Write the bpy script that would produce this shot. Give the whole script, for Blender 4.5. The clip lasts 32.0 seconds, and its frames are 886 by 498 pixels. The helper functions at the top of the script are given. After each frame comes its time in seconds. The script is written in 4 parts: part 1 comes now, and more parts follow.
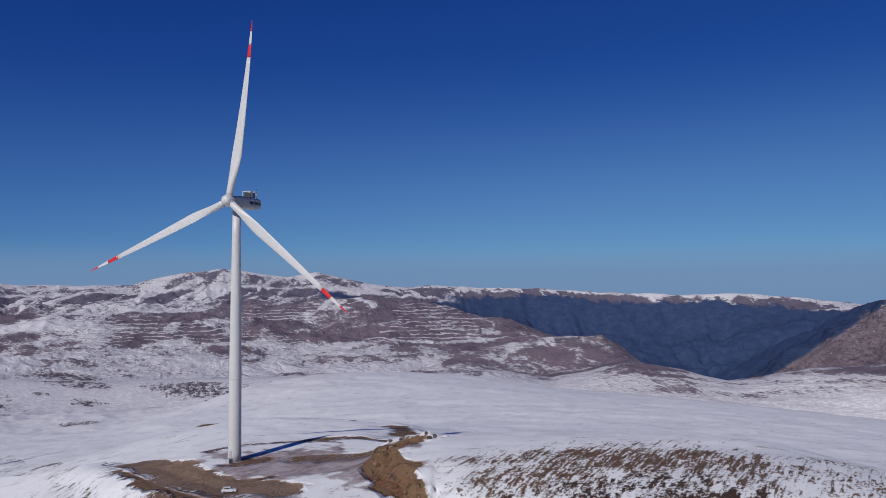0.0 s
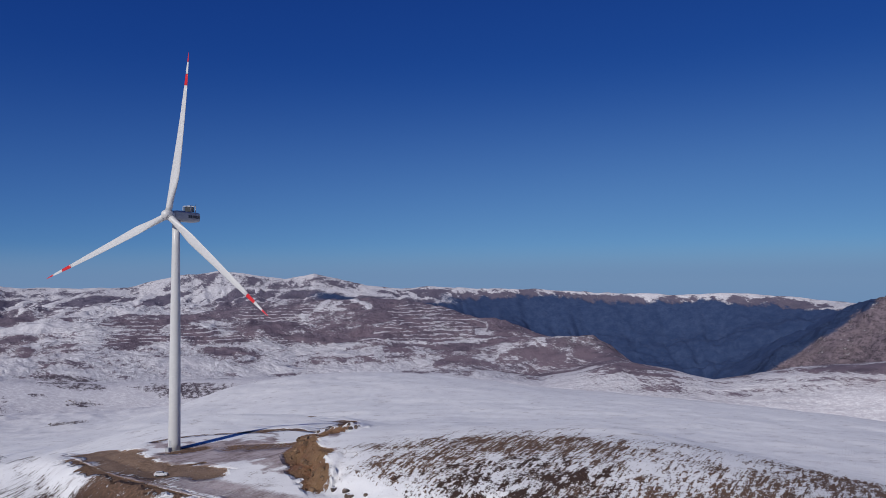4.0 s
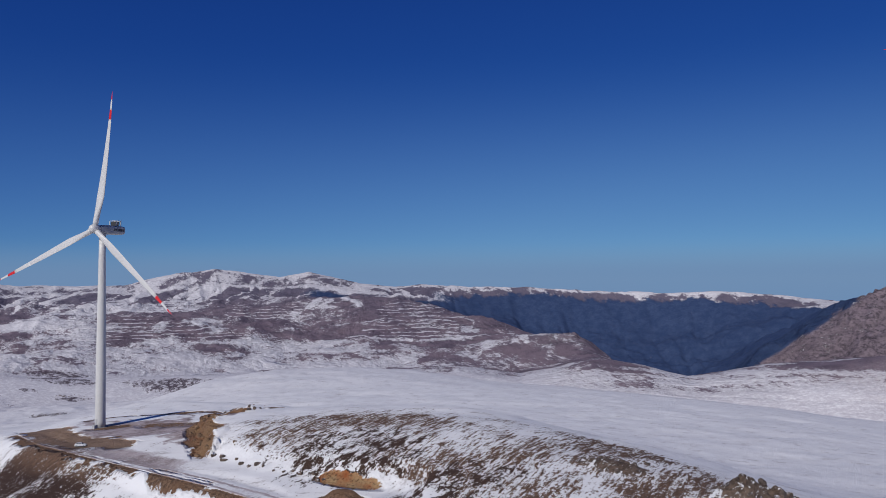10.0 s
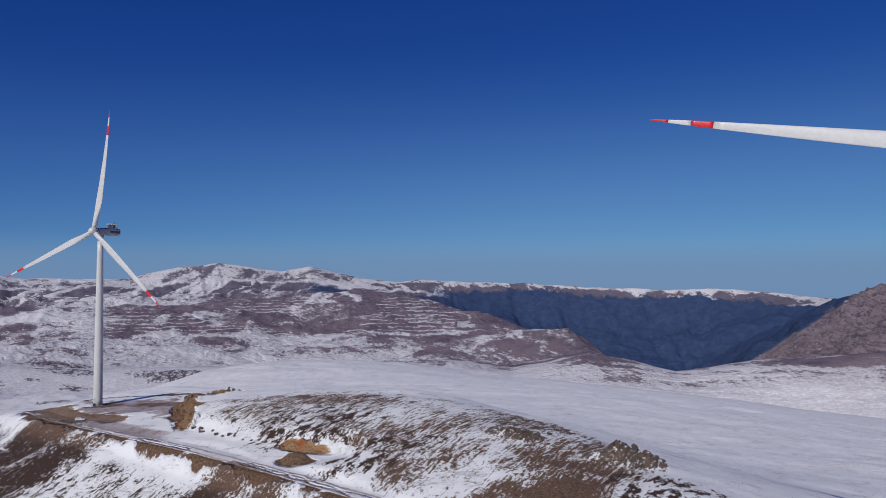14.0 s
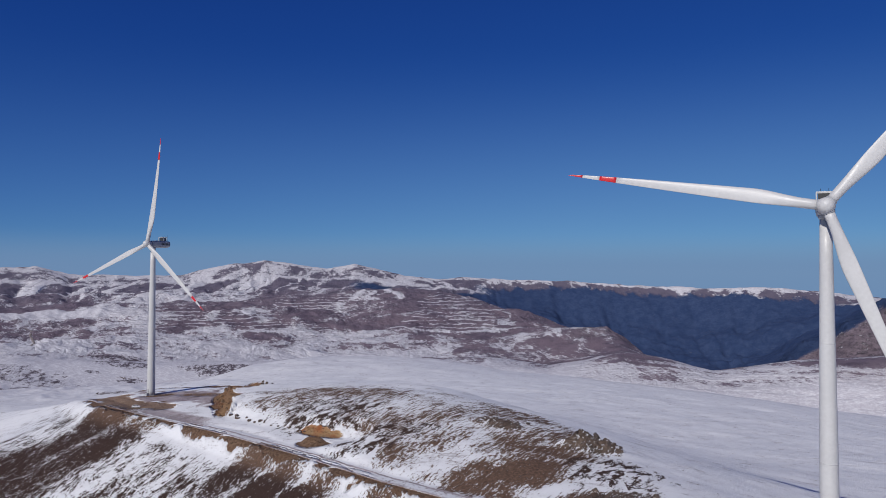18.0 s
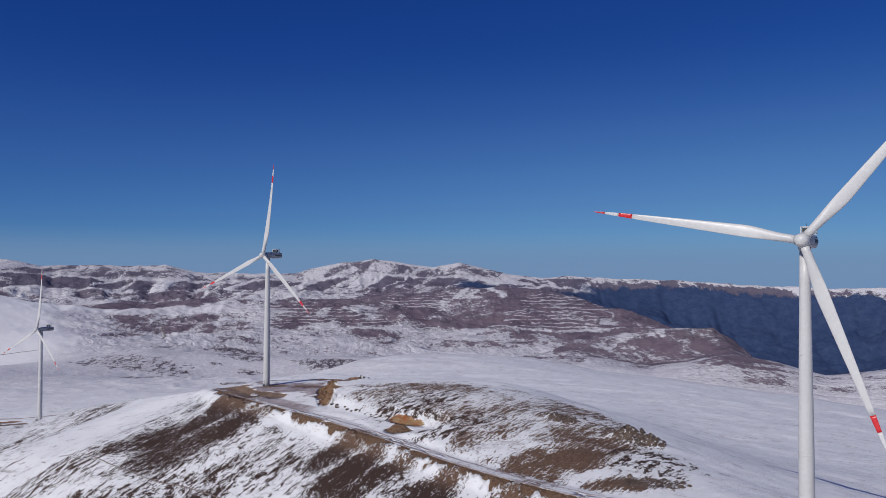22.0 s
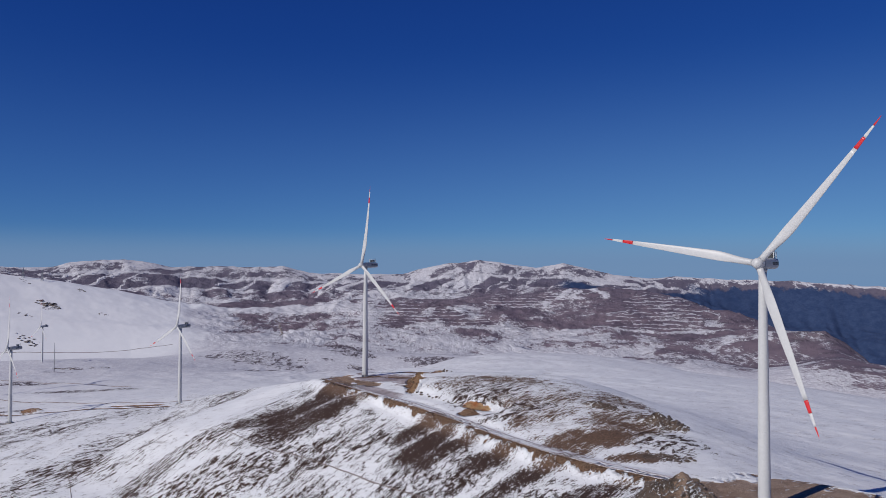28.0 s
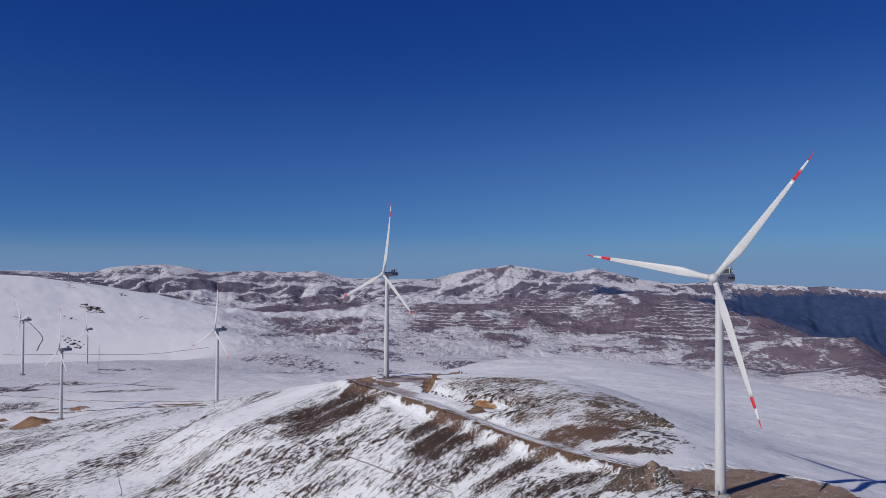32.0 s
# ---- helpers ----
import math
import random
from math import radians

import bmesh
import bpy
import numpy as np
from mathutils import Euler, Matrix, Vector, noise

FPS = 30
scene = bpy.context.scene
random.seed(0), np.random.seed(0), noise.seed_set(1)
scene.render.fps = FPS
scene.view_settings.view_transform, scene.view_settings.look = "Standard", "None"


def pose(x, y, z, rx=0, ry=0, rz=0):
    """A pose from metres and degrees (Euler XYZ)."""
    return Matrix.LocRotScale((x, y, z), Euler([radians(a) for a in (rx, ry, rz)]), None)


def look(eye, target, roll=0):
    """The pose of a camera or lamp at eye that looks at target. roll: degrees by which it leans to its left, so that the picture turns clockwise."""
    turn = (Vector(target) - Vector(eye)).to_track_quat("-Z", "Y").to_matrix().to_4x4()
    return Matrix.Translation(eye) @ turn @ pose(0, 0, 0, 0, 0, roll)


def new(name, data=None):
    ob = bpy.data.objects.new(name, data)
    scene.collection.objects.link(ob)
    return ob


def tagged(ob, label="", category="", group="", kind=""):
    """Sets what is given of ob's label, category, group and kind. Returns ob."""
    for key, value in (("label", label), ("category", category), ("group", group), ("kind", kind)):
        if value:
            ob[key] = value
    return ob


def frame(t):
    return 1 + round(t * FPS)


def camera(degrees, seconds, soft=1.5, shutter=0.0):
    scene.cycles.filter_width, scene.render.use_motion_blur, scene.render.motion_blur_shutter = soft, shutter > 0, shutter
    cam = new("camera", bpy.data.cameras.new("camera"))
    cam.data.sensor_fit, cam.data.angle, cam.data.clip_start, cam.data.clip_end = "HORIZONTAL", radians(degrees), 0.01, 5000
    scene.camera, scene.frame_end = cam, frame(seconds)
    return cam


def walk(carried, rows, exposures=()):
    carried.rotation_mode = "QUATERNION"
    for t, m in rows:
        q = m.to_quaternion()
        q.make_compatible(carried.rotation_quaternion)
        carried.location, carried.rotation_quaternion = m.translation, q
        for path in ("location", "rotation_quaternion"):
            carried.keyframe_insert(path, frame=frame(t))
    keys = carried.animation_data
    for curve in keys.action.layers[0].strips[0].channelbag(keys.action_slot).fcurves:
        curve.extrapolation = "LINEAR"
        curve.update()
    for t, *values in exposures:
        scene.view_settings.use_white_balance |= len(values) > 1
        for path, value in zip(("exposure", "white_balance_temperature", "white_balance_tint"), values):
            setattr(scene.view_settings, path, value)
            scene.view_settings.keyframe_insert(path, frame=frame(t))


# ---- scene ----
cam = camera(61.44, 32.0, 0.78)
# seconds, place in metres, heading to the left of north, pitch, lean
PATH = [
    (0, 72.49, -244.42, 58.24, 1.012, 2.545, -0.22),
    (1, 79.99, -251.29, 58.51, 1.066, 2.594, -0.31),
    (2, 87.42, -257.97, 59.09, 1.115, 2.589, -0.39),
    (3, 95.22, -263.81, 59.42, 1.122, 2.593, -0.46),
    (3.5, 99.15, -266.74, 59.53, 1.148, 2.592, -0.48),
    (5.5, 115.46, -280.82, 60.39, 1.277, 2.645, -0.39),
    (6, 119.74, -284.58, 60.61, 1.270, 2.644, -0.34),
    (7, 128.96, -292.27, 61.58, 1.301, 2.658, -0.45),
    (8, 138.27, -300.50, 61.79, 1.339, 2.648, -0.49),
    (9, 146.81, -309.10, 61.75, 1.334, 2.567, -0.31),
    (10, 154.45, -318.38, 61.87, 1.296, 2.426, -0.42),
    (11, 161.01, -328.29, 62.02, 1.348, 2.316, -0.28),
    (12, 166.90, -338.64, 62.28, 1.370, 2.184, -0.22),
    (13, 172.58, -349.56, 62.79, 1.412, 2.080, -0.12),
    (13.5, 175.41, -355.26, 62.96, 1.443, 2.068, -0.08),
    (15.5, 186.34, -377.38, 65.07, 2.720, 2.038, 0.03),
    (16, 189.13, -382.67, 65.85, 3.332, 1.953, 0.00),
    (16.5, 191.79, -387.97, 66.75, 3.963, 1.914, 0.13),
    (17, 194.58, -393.25, 67.83, 4.351, 1.894, 0.18),
    (17.5, 197.55, -398.66, 68.63, 4.701, 1.803, 0.12),
    (18, 200.49, -404.06, 69.53, 5.129, 1.786, 0.15),
    (18.5, 203.21, -409.45, 70.42, 5.669, 1.735, 0.12),
    (19, 205.84, -414.84, 71.31, 6.147, 1.664, 0.13),
    (19.5, 208.38, -420.30, 72.22, 6.972, 1.640, 0.21),
    (20, 211.07, -425.78, 73.10, 8.707, 1.611, 0.18),
    (20.5, 214.00, -431.27, 73.94, 10.286, 1.603, 0.21),
    (21, 217.20, -436.71, 74.78, 11.735, 1.606, 0.29),
    (21.5, 220.17, -442.05, 75.57, 12.430, 1.604, 0.28),
    (22, 223.18, -447.32, 76.37, 13.297, 1.566, 0.27),
    (22.5, 226.32, -452.55, 77.13, 14.311, 1.538, 0.22),
    (23, 229.56, -457.72, 77.84, 15.530, 1.519, 0.20),
    (23.5, 232.73, -462.80, 78.40, 16.638, 1.498, 0.22),
    (24, 236.06, -467.80, 78.84, 17.739, 1.438, 0.23),
    (24.5, 239.48, -472.80, 79.17, 18.743, 1.441, 0.25),
    (26.5, 253.26, -493.89, 81.19, 19.850, 1.385, 0.22),
    (27, 256.84, -498.77, 81.74, 20.632, 1.423, 0.26),
    (28, 264.46, -508.37, 82.48, 21.568, 1.507, 0.19),
    (29, 271.65, -517.16, 83.74, 22.089, 1.610, 0.27),
    (30, 278.60, -525.78, 84.46, 22.652, 1.735, 0.23),
    (31, 286.23, -534.38, 85.59, 23.346, 1.799, 0.27),
    (32, 293.54, -542.92, 86.27, 24.111, 1.835, 0.25),
]


def heading(x, y, z, yaw, pitch):
    a, b = radians(yaw), radians(pitch)
    return (x - math.sin(a) * math.cos(b), y + math.cos(a) * math.cos(b), z + math.sin(b))


walk(cam, [(t, look((x, y, z), heading(x, y, z, a, b), r)) for t, x, y, z, a, b, r in PATH])
# ---- world ----
SUN_FROM = Vector((-0.391, -0.714, 0.581)).normalized()
world = bpy.data.worlds.new("world")
scene.world = world
world.use_nodes = True
wt = world.node_tree
sky = wt.nodes.new("ShaderNodeTexSky")
sky.sky_type = "NISHITA"
sky.sun_disc = False
sky.sun_elevation = math.asin(SUN_FROM.z)
sky.sun_rotation = math.atan2(SUN_FROM.x, SUN_FROM.y)
sky.altitude, sky.air_density, sky.dust_density, sky.ozone_density = 2600, 0.8, 0.0, 6.0
# a deep, polarised winter sky: each channel of the clear sky is steepened by itself
parts = wt.nodes.new("ShaderNodeSeparateColor")
joined = wt.nodes.new("ShaderNodeCombineColor")
wt.links.new(sky.outputs["Color"], parts.inputs[0])
for n, (power, gain) in enumerate(((1.38, 0.32), (1.10, 0.715), (0.68, 2.44))):
    raised = wt.nodes.new("ShaderNodeMath")
    raised.operation = "POWER"
    raised.inputs[1].default_value = power
    wt.links.new(parts.outputs[n], raised.inputs[0])
    scaled = wt.nodes.new("ShaderNodeMath")
    scaled.operation = "MULTIPLY"
    scaled.inputs[1].default_value = gain
    wt.links.new(raised.outputs[0], scaled.inputs[0])
    wt.links.new(scaled.outputs[0], joined.inputs[n])
scene.view_settings.exposure = -0.50
# winter haze all round the horizon: a pale veil below 16 degrees and a dull layer in the lowest three
rise = wt.nodes.new("ShaderNodeSeparateXYZ")
wt.links.new(wt.nodes.new("ShaderNodeTexCoord").outputs["Generated"], rise.inputs[0])
air = joined.outputs["Color"]
toward = wt.nodes.new("ShaderNodeVectorMath")
toward.operation = "DOT_PRODUCT"
toward.inputs[1].default_value = SUN_FROM
wt.links.new(rise.inputs[0].links[0].from_socket, toward.inputs[0])
phase = wt.nodes.new("ShaderNodeMath")
phase.operation = "MULTIPLY"
wt.links.new(toward.outputs["Value"], phase.inputs[0])
wt.links.new(toward.outputs["Value"], phase.inputs[1])
glow = wt.nodes.new("ShaderNodeMapRange")
for n, v in enumerate((0.0, 0.5, 0.30, 1.10)):
    glow.inputs[n + 1].default_value = v
wt.links.new(phase.outputs[0], glow.inputs[0])
for low, high, most, colour in ((0.042, 0.30, 0.27, (4.55, 8.2, 12.5)), (0.006, 0.056, 0.86, (3.5, 5.9, 10.1))):
    veil = wt.nodes.new("ShaderNodeMapRange")
    veil.interpolation_type = "SMOOTHSTEP"
    for n, v in enumerate((low, high, most, 0.0)):
        veil.inputs[n + 1].default_value = v
    wt.links.new(rise.outputs[2], veil.inputs[0])
    blend = wt.nodes.new("ShaderNodeMix")
    blend.data_type = "RGBA"
    blend.inputs[7].default_value = (*colour, 1)
    thick = wt.nodes.new("ShaderNodeMath")
    thick.operation = "MULTIPLY"
    wt.links.new(veil.outputs[0], thick.inputs[0])
    if high > 0.1:
        wt.links.new(glow.outputs[0], thick.inputs[1])
    else:
        thick.inputs[1].default_value = 1.0
    wt.links.new(thick.outputs[0], blend.inputs[0])
    wt.links.new(air, blend.inputs[6])
    air = blend.outputs[2]
wt.nodes["Background"].inputs["Strength"].default_value = 0.06
wt.links.new(air, wt.nodes["Background"].inputs["Color"])
sun = new("sun", bpy.data.lights.new("sun", "SUN"))
sun.data.energy, sun.data.angle, sun.data.color = 4.5, radians(0.5), (1.0, 0.955, 0.905)
sun.matrix_world = look(SUN_FROM * 100, (0, 0, 0))

# ---- materials ----


def node_material(name):
    m = bpy.data.materials.new(name)
    m.use_nodes = True
    return m, m.node_tree.nodes, m.node_tree.links, m.node_tree.nodes["Principled BSDF"]


def math_node(nodes, links, op, a, b=None, c=None, clamp=False):
    n = nodes.new("ShaderNodeMath")
    n.operation, n.use_clamp = op, clamp
    for i, v in enumerate((a, b, c)):
        if v is None:
            continue
        if isinstance(v, (int, float)):
            n.inputs[i].default_value = v
        else:
            links.new(v, n.inputs[i])
    return n.outputs[0]


def noise_node(nodes, links, vector, scale, detail=4, rough=0.55):
    n = nodes.new("ShaderNodeTexNoise")
    n.inputs["Scale"].default_value, n.inputs["Detail"].default_value, n.inputs["Roughness"].default_value = scale, detail, rough
    links.new(vector, n.inputs["Vector"])
    return n.outputs["Fac"]


def step_node(nodes, links, value, low, high, a=0.0, b=1.0):
    n = nodes.new("ShaderNodeMapRange")
    n.interpolation_type = "SMOOTHSTEP"
    for i, v in enumerate((low, high, a, b)):
        n.inputs[i + 1].default_value = v
    links.new(value, n.inputs[0])
    return n.outputs[0]


def mix_node(nodes, links, fac, a, b):
    n = nodes.new("ShaderNodeMix")
    n.data_type = "RGBA"
    for i, v in ((0, fac), (6, a), (7, b)):
        if isinstance(v, (int, float)):
            n.inputs[i].default_value = v
        elif isinstance(v, tuple):
            n.inputs[i].default_value = (*v, 1)
        else:
            links.new(v, n.inputs[i])
    return n.outputs[2]


def bump_node(nodes, links, height, strength, distance, bsdf):
    n = nodes.new("ShaderNodeBump")
    n.inputs["Strength"].default_value, n.inputs["Distance"].default_value = strength, distance
    links.new(height, n.inputs["Height"])
    links.new(n.outputs["Normal"], bsdf.inputs["Normal"])


def plain_material(name, colour, rough=0.5, metal=0.0, wear=0.12, scale=2.0):
    m, nodes, links, bsdf = node_material(name)
    co = nodes.new("ShaderNodeTexCoord").outputs["Object"]
    n1 = noise_node(nodes, links, co, scale, 5)
    n2 = noise_node(nodes, links, co, scale * 9, 3)
    f = math_node(nodes, links, "MULTIPLY", n1, n2)
    f = step_node(nodes, links, f, 0.12, 0.42)
    dark = tuple(c * (1 - 2.2 * wear) for c in colour)
    light = tuple(min(1, c * (1 + 0.4 * wear)) for c in colour)
    links.new(mix_node(nodes, links, f, dark, light), bsdf.inputs["Base Color"])
    r = step_node(nodes, links, n2, 0.3, 0.7, rough * 0.85, min(1, rough * 1.15))
    links.new(r, bsdf.inputs["Roughness"])
    bsdf.inputs["Metallic"].default_value = metal
    return m


def ground_material():
    m, nodes, links, bsdf = node_material("snowy_ground")
    co = nodes.new("ShaderNodeTexCoord").outputs["Object"]

    def mul(a, k):
        return math_node(nodes, links, "MULTIPLY", a, k)

    def add(a, k):
        return math_node(nodes, links, "ADD", a, k)

    def attribute(name):
        n = nodes.new("ShaderNodeAttribute")
        n.attribute_name = name
        sep = nodes.new("ShaderNodeSeparateColor")
        links.new(n.outputs["Color"], sep.inputs[0])
        return (*sep.outputs[:3], n.outputs["Alpha"])

    def mask(value, pattern, spread, low=0.44, high=0.58):
        return step_node(nodes, links, add(value, mul(add(pattern, -0.5), spread)), low, high)

    def mapped(scale, turn=0.0):
        n = nodes.new("ShaderNodeMapping")
        n.inputs["Rotation"].default_value = (0, 0, radians(turn))
        links.new(co, n.inputs["Vector"])
        k = nodes.new("ShaderNodeMapping")
        k.inputs["Scale"].default_value = scale
        links.new(n.outputs[0], k.inputs["Vector"])
        return k.outputs[0]

    bare, dirt, forest, rock = attribute("cover")
    slush, ochre, far, speck = attribute("mixture")
    steps, dark, tan, haze_blue = attribute("layout")
    drift = mapped((0.13, 1.0, 1.0), -60)
    wide = noise_node(nodes, links, co, 0.012, 6, 0.6)
    tuft = noise_node(nodes, links, co, 1.05, 7, 0.74)
    clump = noise_node(nodes, links, co, 0.085, 7, 0.7)
    streak = noise_node(nodes, links, drift, 0.95, 6, 0.74)
    fine = noise_node(nodes, links, co, 2.6, 5, 0.65)
    patch = noise_node(nodes, links, mapped((0.50, 1.0, 1.0), -60), 0.28, 6, 0.66)
    ripple = noise_node(nodes, links, mapped((0.17, 1.0, 1.0), 12), 0.24, 9, 0.78)
    hills = noise_node(nodes, links, co, 0.021, 12, 0.72)
    gully = noise_node(nodes, links, mapped((0.4, 1.0, 1.0), 70), 0.065, 10, 0.72)
    near_mix = add(add(mul(streak, 0.40), mul(tuft, 0.33)), add(mul(patch, 0.15), mul(clump, 0.12)))
    grains = noise_node(nodes, links, mapped((0.5, 1.0, 1.0), 20), 0.17, 9, 0.84)
    far_mix = add(add(mul(hills, 0.25), mul(gully, 0.27)), mul(grains, 0.48))
    pattern = nodes.new("ShaderNodeMix")
    links.new(far, pattern.inputs[0])
    links.new(near_mix, pattern.inputs[2])
    links.new(far_mix, pattern.inputs[3])
    mixed = pattern.outputs[0]
    level = nodes.new("ShaderNodeSeparateXYZ")
    links.new(co, level.inputs[0])
    wave = math_node(nodes, links, "SINE", add(mul(level.outputs[2], 0.62), mul(wide, 16.0)))
    ledge = mul(mul(steps, step_node(nodes, links, wave, 0.62, 0.86)), step_node(nodes, links, hills, 0.40, 0.52))
    bare = add(bare, mul(ledge, -0.85))
    # near by the snow ends sharply; far off thin snow lets the heath show through
    laid = add(bare, mul(add(mixed, -0.5), add(mul(far, -4.0), 8.8)))
    open_ground = math_node(nodes, links, "ADD", math_node(nodes, links, "DIVIDE", add(laid, -0.5), add(mul(far, 0.12), 0.08)), 0.5, clamp=True)
    spots = nodes.new("ShaderNodeMix")
    links.new(far, spots.inputs[0])
    links.new(add(add(mul(tuft, 0.34), mul(streak, 0.12)), mul(patch, 0.54)), spots.inputs[2])
    links.new(add(add(mul(gully, 0.40), mul(clump, 0.30)), mul(tuft, 0.30)), spots.inputs[3])
    specks = mask(speck, spots.outputs[0], 9.0, 0.44, 0.60)
    open_ground = math_node(nodes, links, "MAXIMUM", open_ground, specks)
    snow = mix_node(nodes, links, step_node(nodes, links, wide, 0.3, 0.7), (0.75, 0.76, 0.775), (0.82, 0.825, 0.83))
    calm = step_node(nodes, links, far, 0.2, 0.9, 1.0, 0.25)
    snow = mix_node(nodes, links, mul(mul(step_node(nodes, links, ripple, 0.49, 0.60), 0.11), calm), snow, (0.52, 0.49, 0.48))
    snow = mix_node(nodes, links, mul(mul(step_node(nodes, links, mul(ripple, add(clump, 0.5)), 0.60, 0.66), 0.45), calm), snow, (0.20, 0.16, 0.15))
    snow = mix_node(nodes, links, mul(mul(step_node(nodes, links, clump, 0.40, 0.66), 0.11), calm), snow, (0.47, 0.46, 0.47))
    snow = mix_node(nodes, links, mul(mul(step_node(nodes, links, mul(tuft, clump), 0.26, 0.40), 0.30), calm), snow, (0.36, 0.33, 0.34))
    # far snow, thin and old over stones and stalks, greyed to paint in haze
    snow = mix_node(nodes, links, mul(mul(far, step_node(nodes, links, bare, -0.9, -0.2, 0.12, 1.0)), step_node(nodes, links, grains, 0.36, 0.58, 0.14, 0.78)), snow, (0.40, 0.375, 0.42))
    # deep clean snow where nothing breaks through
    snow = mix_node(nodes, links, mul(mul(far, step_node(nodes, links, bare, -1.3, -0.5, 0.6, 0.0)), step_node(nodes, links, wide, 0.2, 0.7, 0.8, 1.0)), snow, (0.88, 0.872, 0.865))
    grass = mix_node(nodes, links, step_node(nodes, links, tuft, 0.3, 0.7), (0.058, 0.035, 0.025), (0.215, 0.134, 0.090))
    # far heath leaned to mauve, aerial haze painted into its colour
    hazed_heath = mix_node(nodes, links, step_node(nodes, links, hills, 0.3, 0.7), (0.096, 0.076, 0.100), (0.180, 0.142, 0.176))
    hazed_heath = mix_node(nodes, links, mul(step_node(nodes, links, wide, 0.42, 0.58), 0.65), hazed_heath, (0.205, 0.155, 0.182))
    tufts = mix_node(nodes, links, step_node(nodes, links, fine, 0.3, 0.7), (0.022, 0.013, 0.011), (0.072, 0.043, 0.033))
    grass = mix_node(nodes, links, math_node(nodes, links, "MAXIMUM", mul(specks, 0.85), mul(dark, 0.95)), grass, tufts)
    # haze put into the colour: heath turns blue-grey with distance
    hazed_heath = mix_node(nodes, links, mul(haze_blue, 0.6), hazed_heath, (0.105, 0.104, 0.150))
    hazed_heath = mix_node(nodes, links, mul(specks, 0.6), hazed_heath, (0.055, 0.045, 0.050))
    earth = mix_node(nodes, links, far, grass, hazed_heath)
    soil = mix_node(nodes, links, step_node(nodes, links, tuft, 0.38, 0.62), (0.072, 0.042, 0.027), (0.29, 0.182, 0.116))
    soil = mix_node(nodes, links, mul(step_node(nodes, links, clump, 0.42, 0.60), 0.6), soil, (0.22, 0.125, 0.072))
    soil = mix_node(nodes, links, mul(step_node(nodes, links, fine, 0.55, 0.68), 0.5), soil, (0.36, 0.27, 0.19))
    clay = mix_node(nodes, links, step_node(nodes, links, clump, 0.35, 0.6), (0.42, 0.13, 0.045), (0.50, 0.33, 0.17))
    clay = mix_node(nodes, links, mul(step_node(nodes, links, tuft, 0.52, 0.60), 0.7), clay, (0.09, 0.040, 0.022))
    gravel = mix_node(nodes, links, step_node(nodes, links, add(mul(clump, 0.6), mul(fine, 0.4)), 0.36, 0.62), (0.25, 0.165, 0.115), (0.44, 0.32, 0.24))
    soil = mix_node(nodes, links, ochre, soil, clay)
    soil = mix_node(nodes, links, tan, soil, gravel)
    crack = add(mul(gully, 0.45), add(mul(clump, 0.35), mul(mixed, 0.20)))
    stone = mix_node(nodes, links, step_node(nodes, links, crack, 0.43, 0.55), (0.085, 0.069, 0.084), (0.27, 0.216, 0.246))
    crag = mix_node(nodes, links, step_node(nodes, links, add(mul(tuft, 0.5), mul(patch, 0.5)), 0.42, 0.60), (0.046, 0.036, 0.030), (0.168, 0.126, 0.098))
    stone = mix_node(nodes, links, far, crag, stone)
    stone = mix_node(nodes, links, mul(mul(step_node(nodes, links, wide, 0.46, 0.60), 0.5), far), stone, (0.185, 0.146, 0.165))
    # forest pushed to navy so its colour carries the blue of haze
    hazed_wood = mix_node(nodes, links, step_node(nodes, links, add(mul(hills, 0.5), mul(grains, 0.5)), 0.40, 0.64), (0.021, 0.042, 0.105), (0.044, 0.070, 0.145))
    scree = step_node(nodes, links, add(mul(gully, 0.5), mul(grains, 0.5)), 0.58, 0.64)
    hazed_wood = mix_node(nodes, links, mul(scree, 0.42), hazed_wood, (0.20, 0.18, 0.20))
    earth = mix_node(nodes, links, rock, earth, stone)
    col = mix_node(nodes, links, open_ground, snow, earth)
    mush = mix_node(nodes, links, step_node(nodes, links, add(mul(clump, 0.6), mul(streak, 0.4)), 0.36, 0.6), (0.15, 0.105, 0.10), (0.46, 0.40, 0.41))
    col = mix_node(nodes, links, mask(slush, near_mix, 1.2, 0.35, 0.65), col, mush)
    col = mix_node(nodes, links, mask(dirt, near_mix, 4.2, 0.46, 0.56), col, soil)
    col = mix_node(nodes, links, mask(forest, far_mix, 2.6, 0.30, 0.74), col, hazed_wood)
    links.new(col, bsdf.inputs["Base Color"])
    bsdf.inputs["Roughness"].default_value = 0.85
    bsdf.inputs["Specular IOR Level"].default_value = 0.2
    near_relief = add(add(mul(streak, 0.5), mul(fine, 0.10)), mul(mul(tuft, open_ground), 0.5))
    near_relief = add(near_relief, mul(mul(add(clump, mul(tuft, 0.7)), dirt), 3.2))
    far_relief = add(mul(mul(mul(crack, rock), far), 26.0), mul(mul(mul(add(mul(hills, 0.5), mul(gully, 0.5)), far), 15.0), math_node(nodes, links, "MULTIPLY", step_node(nodes, links, bare, -0.5, 0.5, 0.0, 1.0), step_node(nodes, links, forest, 0.2, 0.8, 1.0, 0.16))))
    bump_node(nodes, links, add(mul(near_relief, step_node(nodes, links, far, 0.1, 0.9, 1.0, 0.0)), far_relief), 0.8, 1.0, bsdf)
    return m


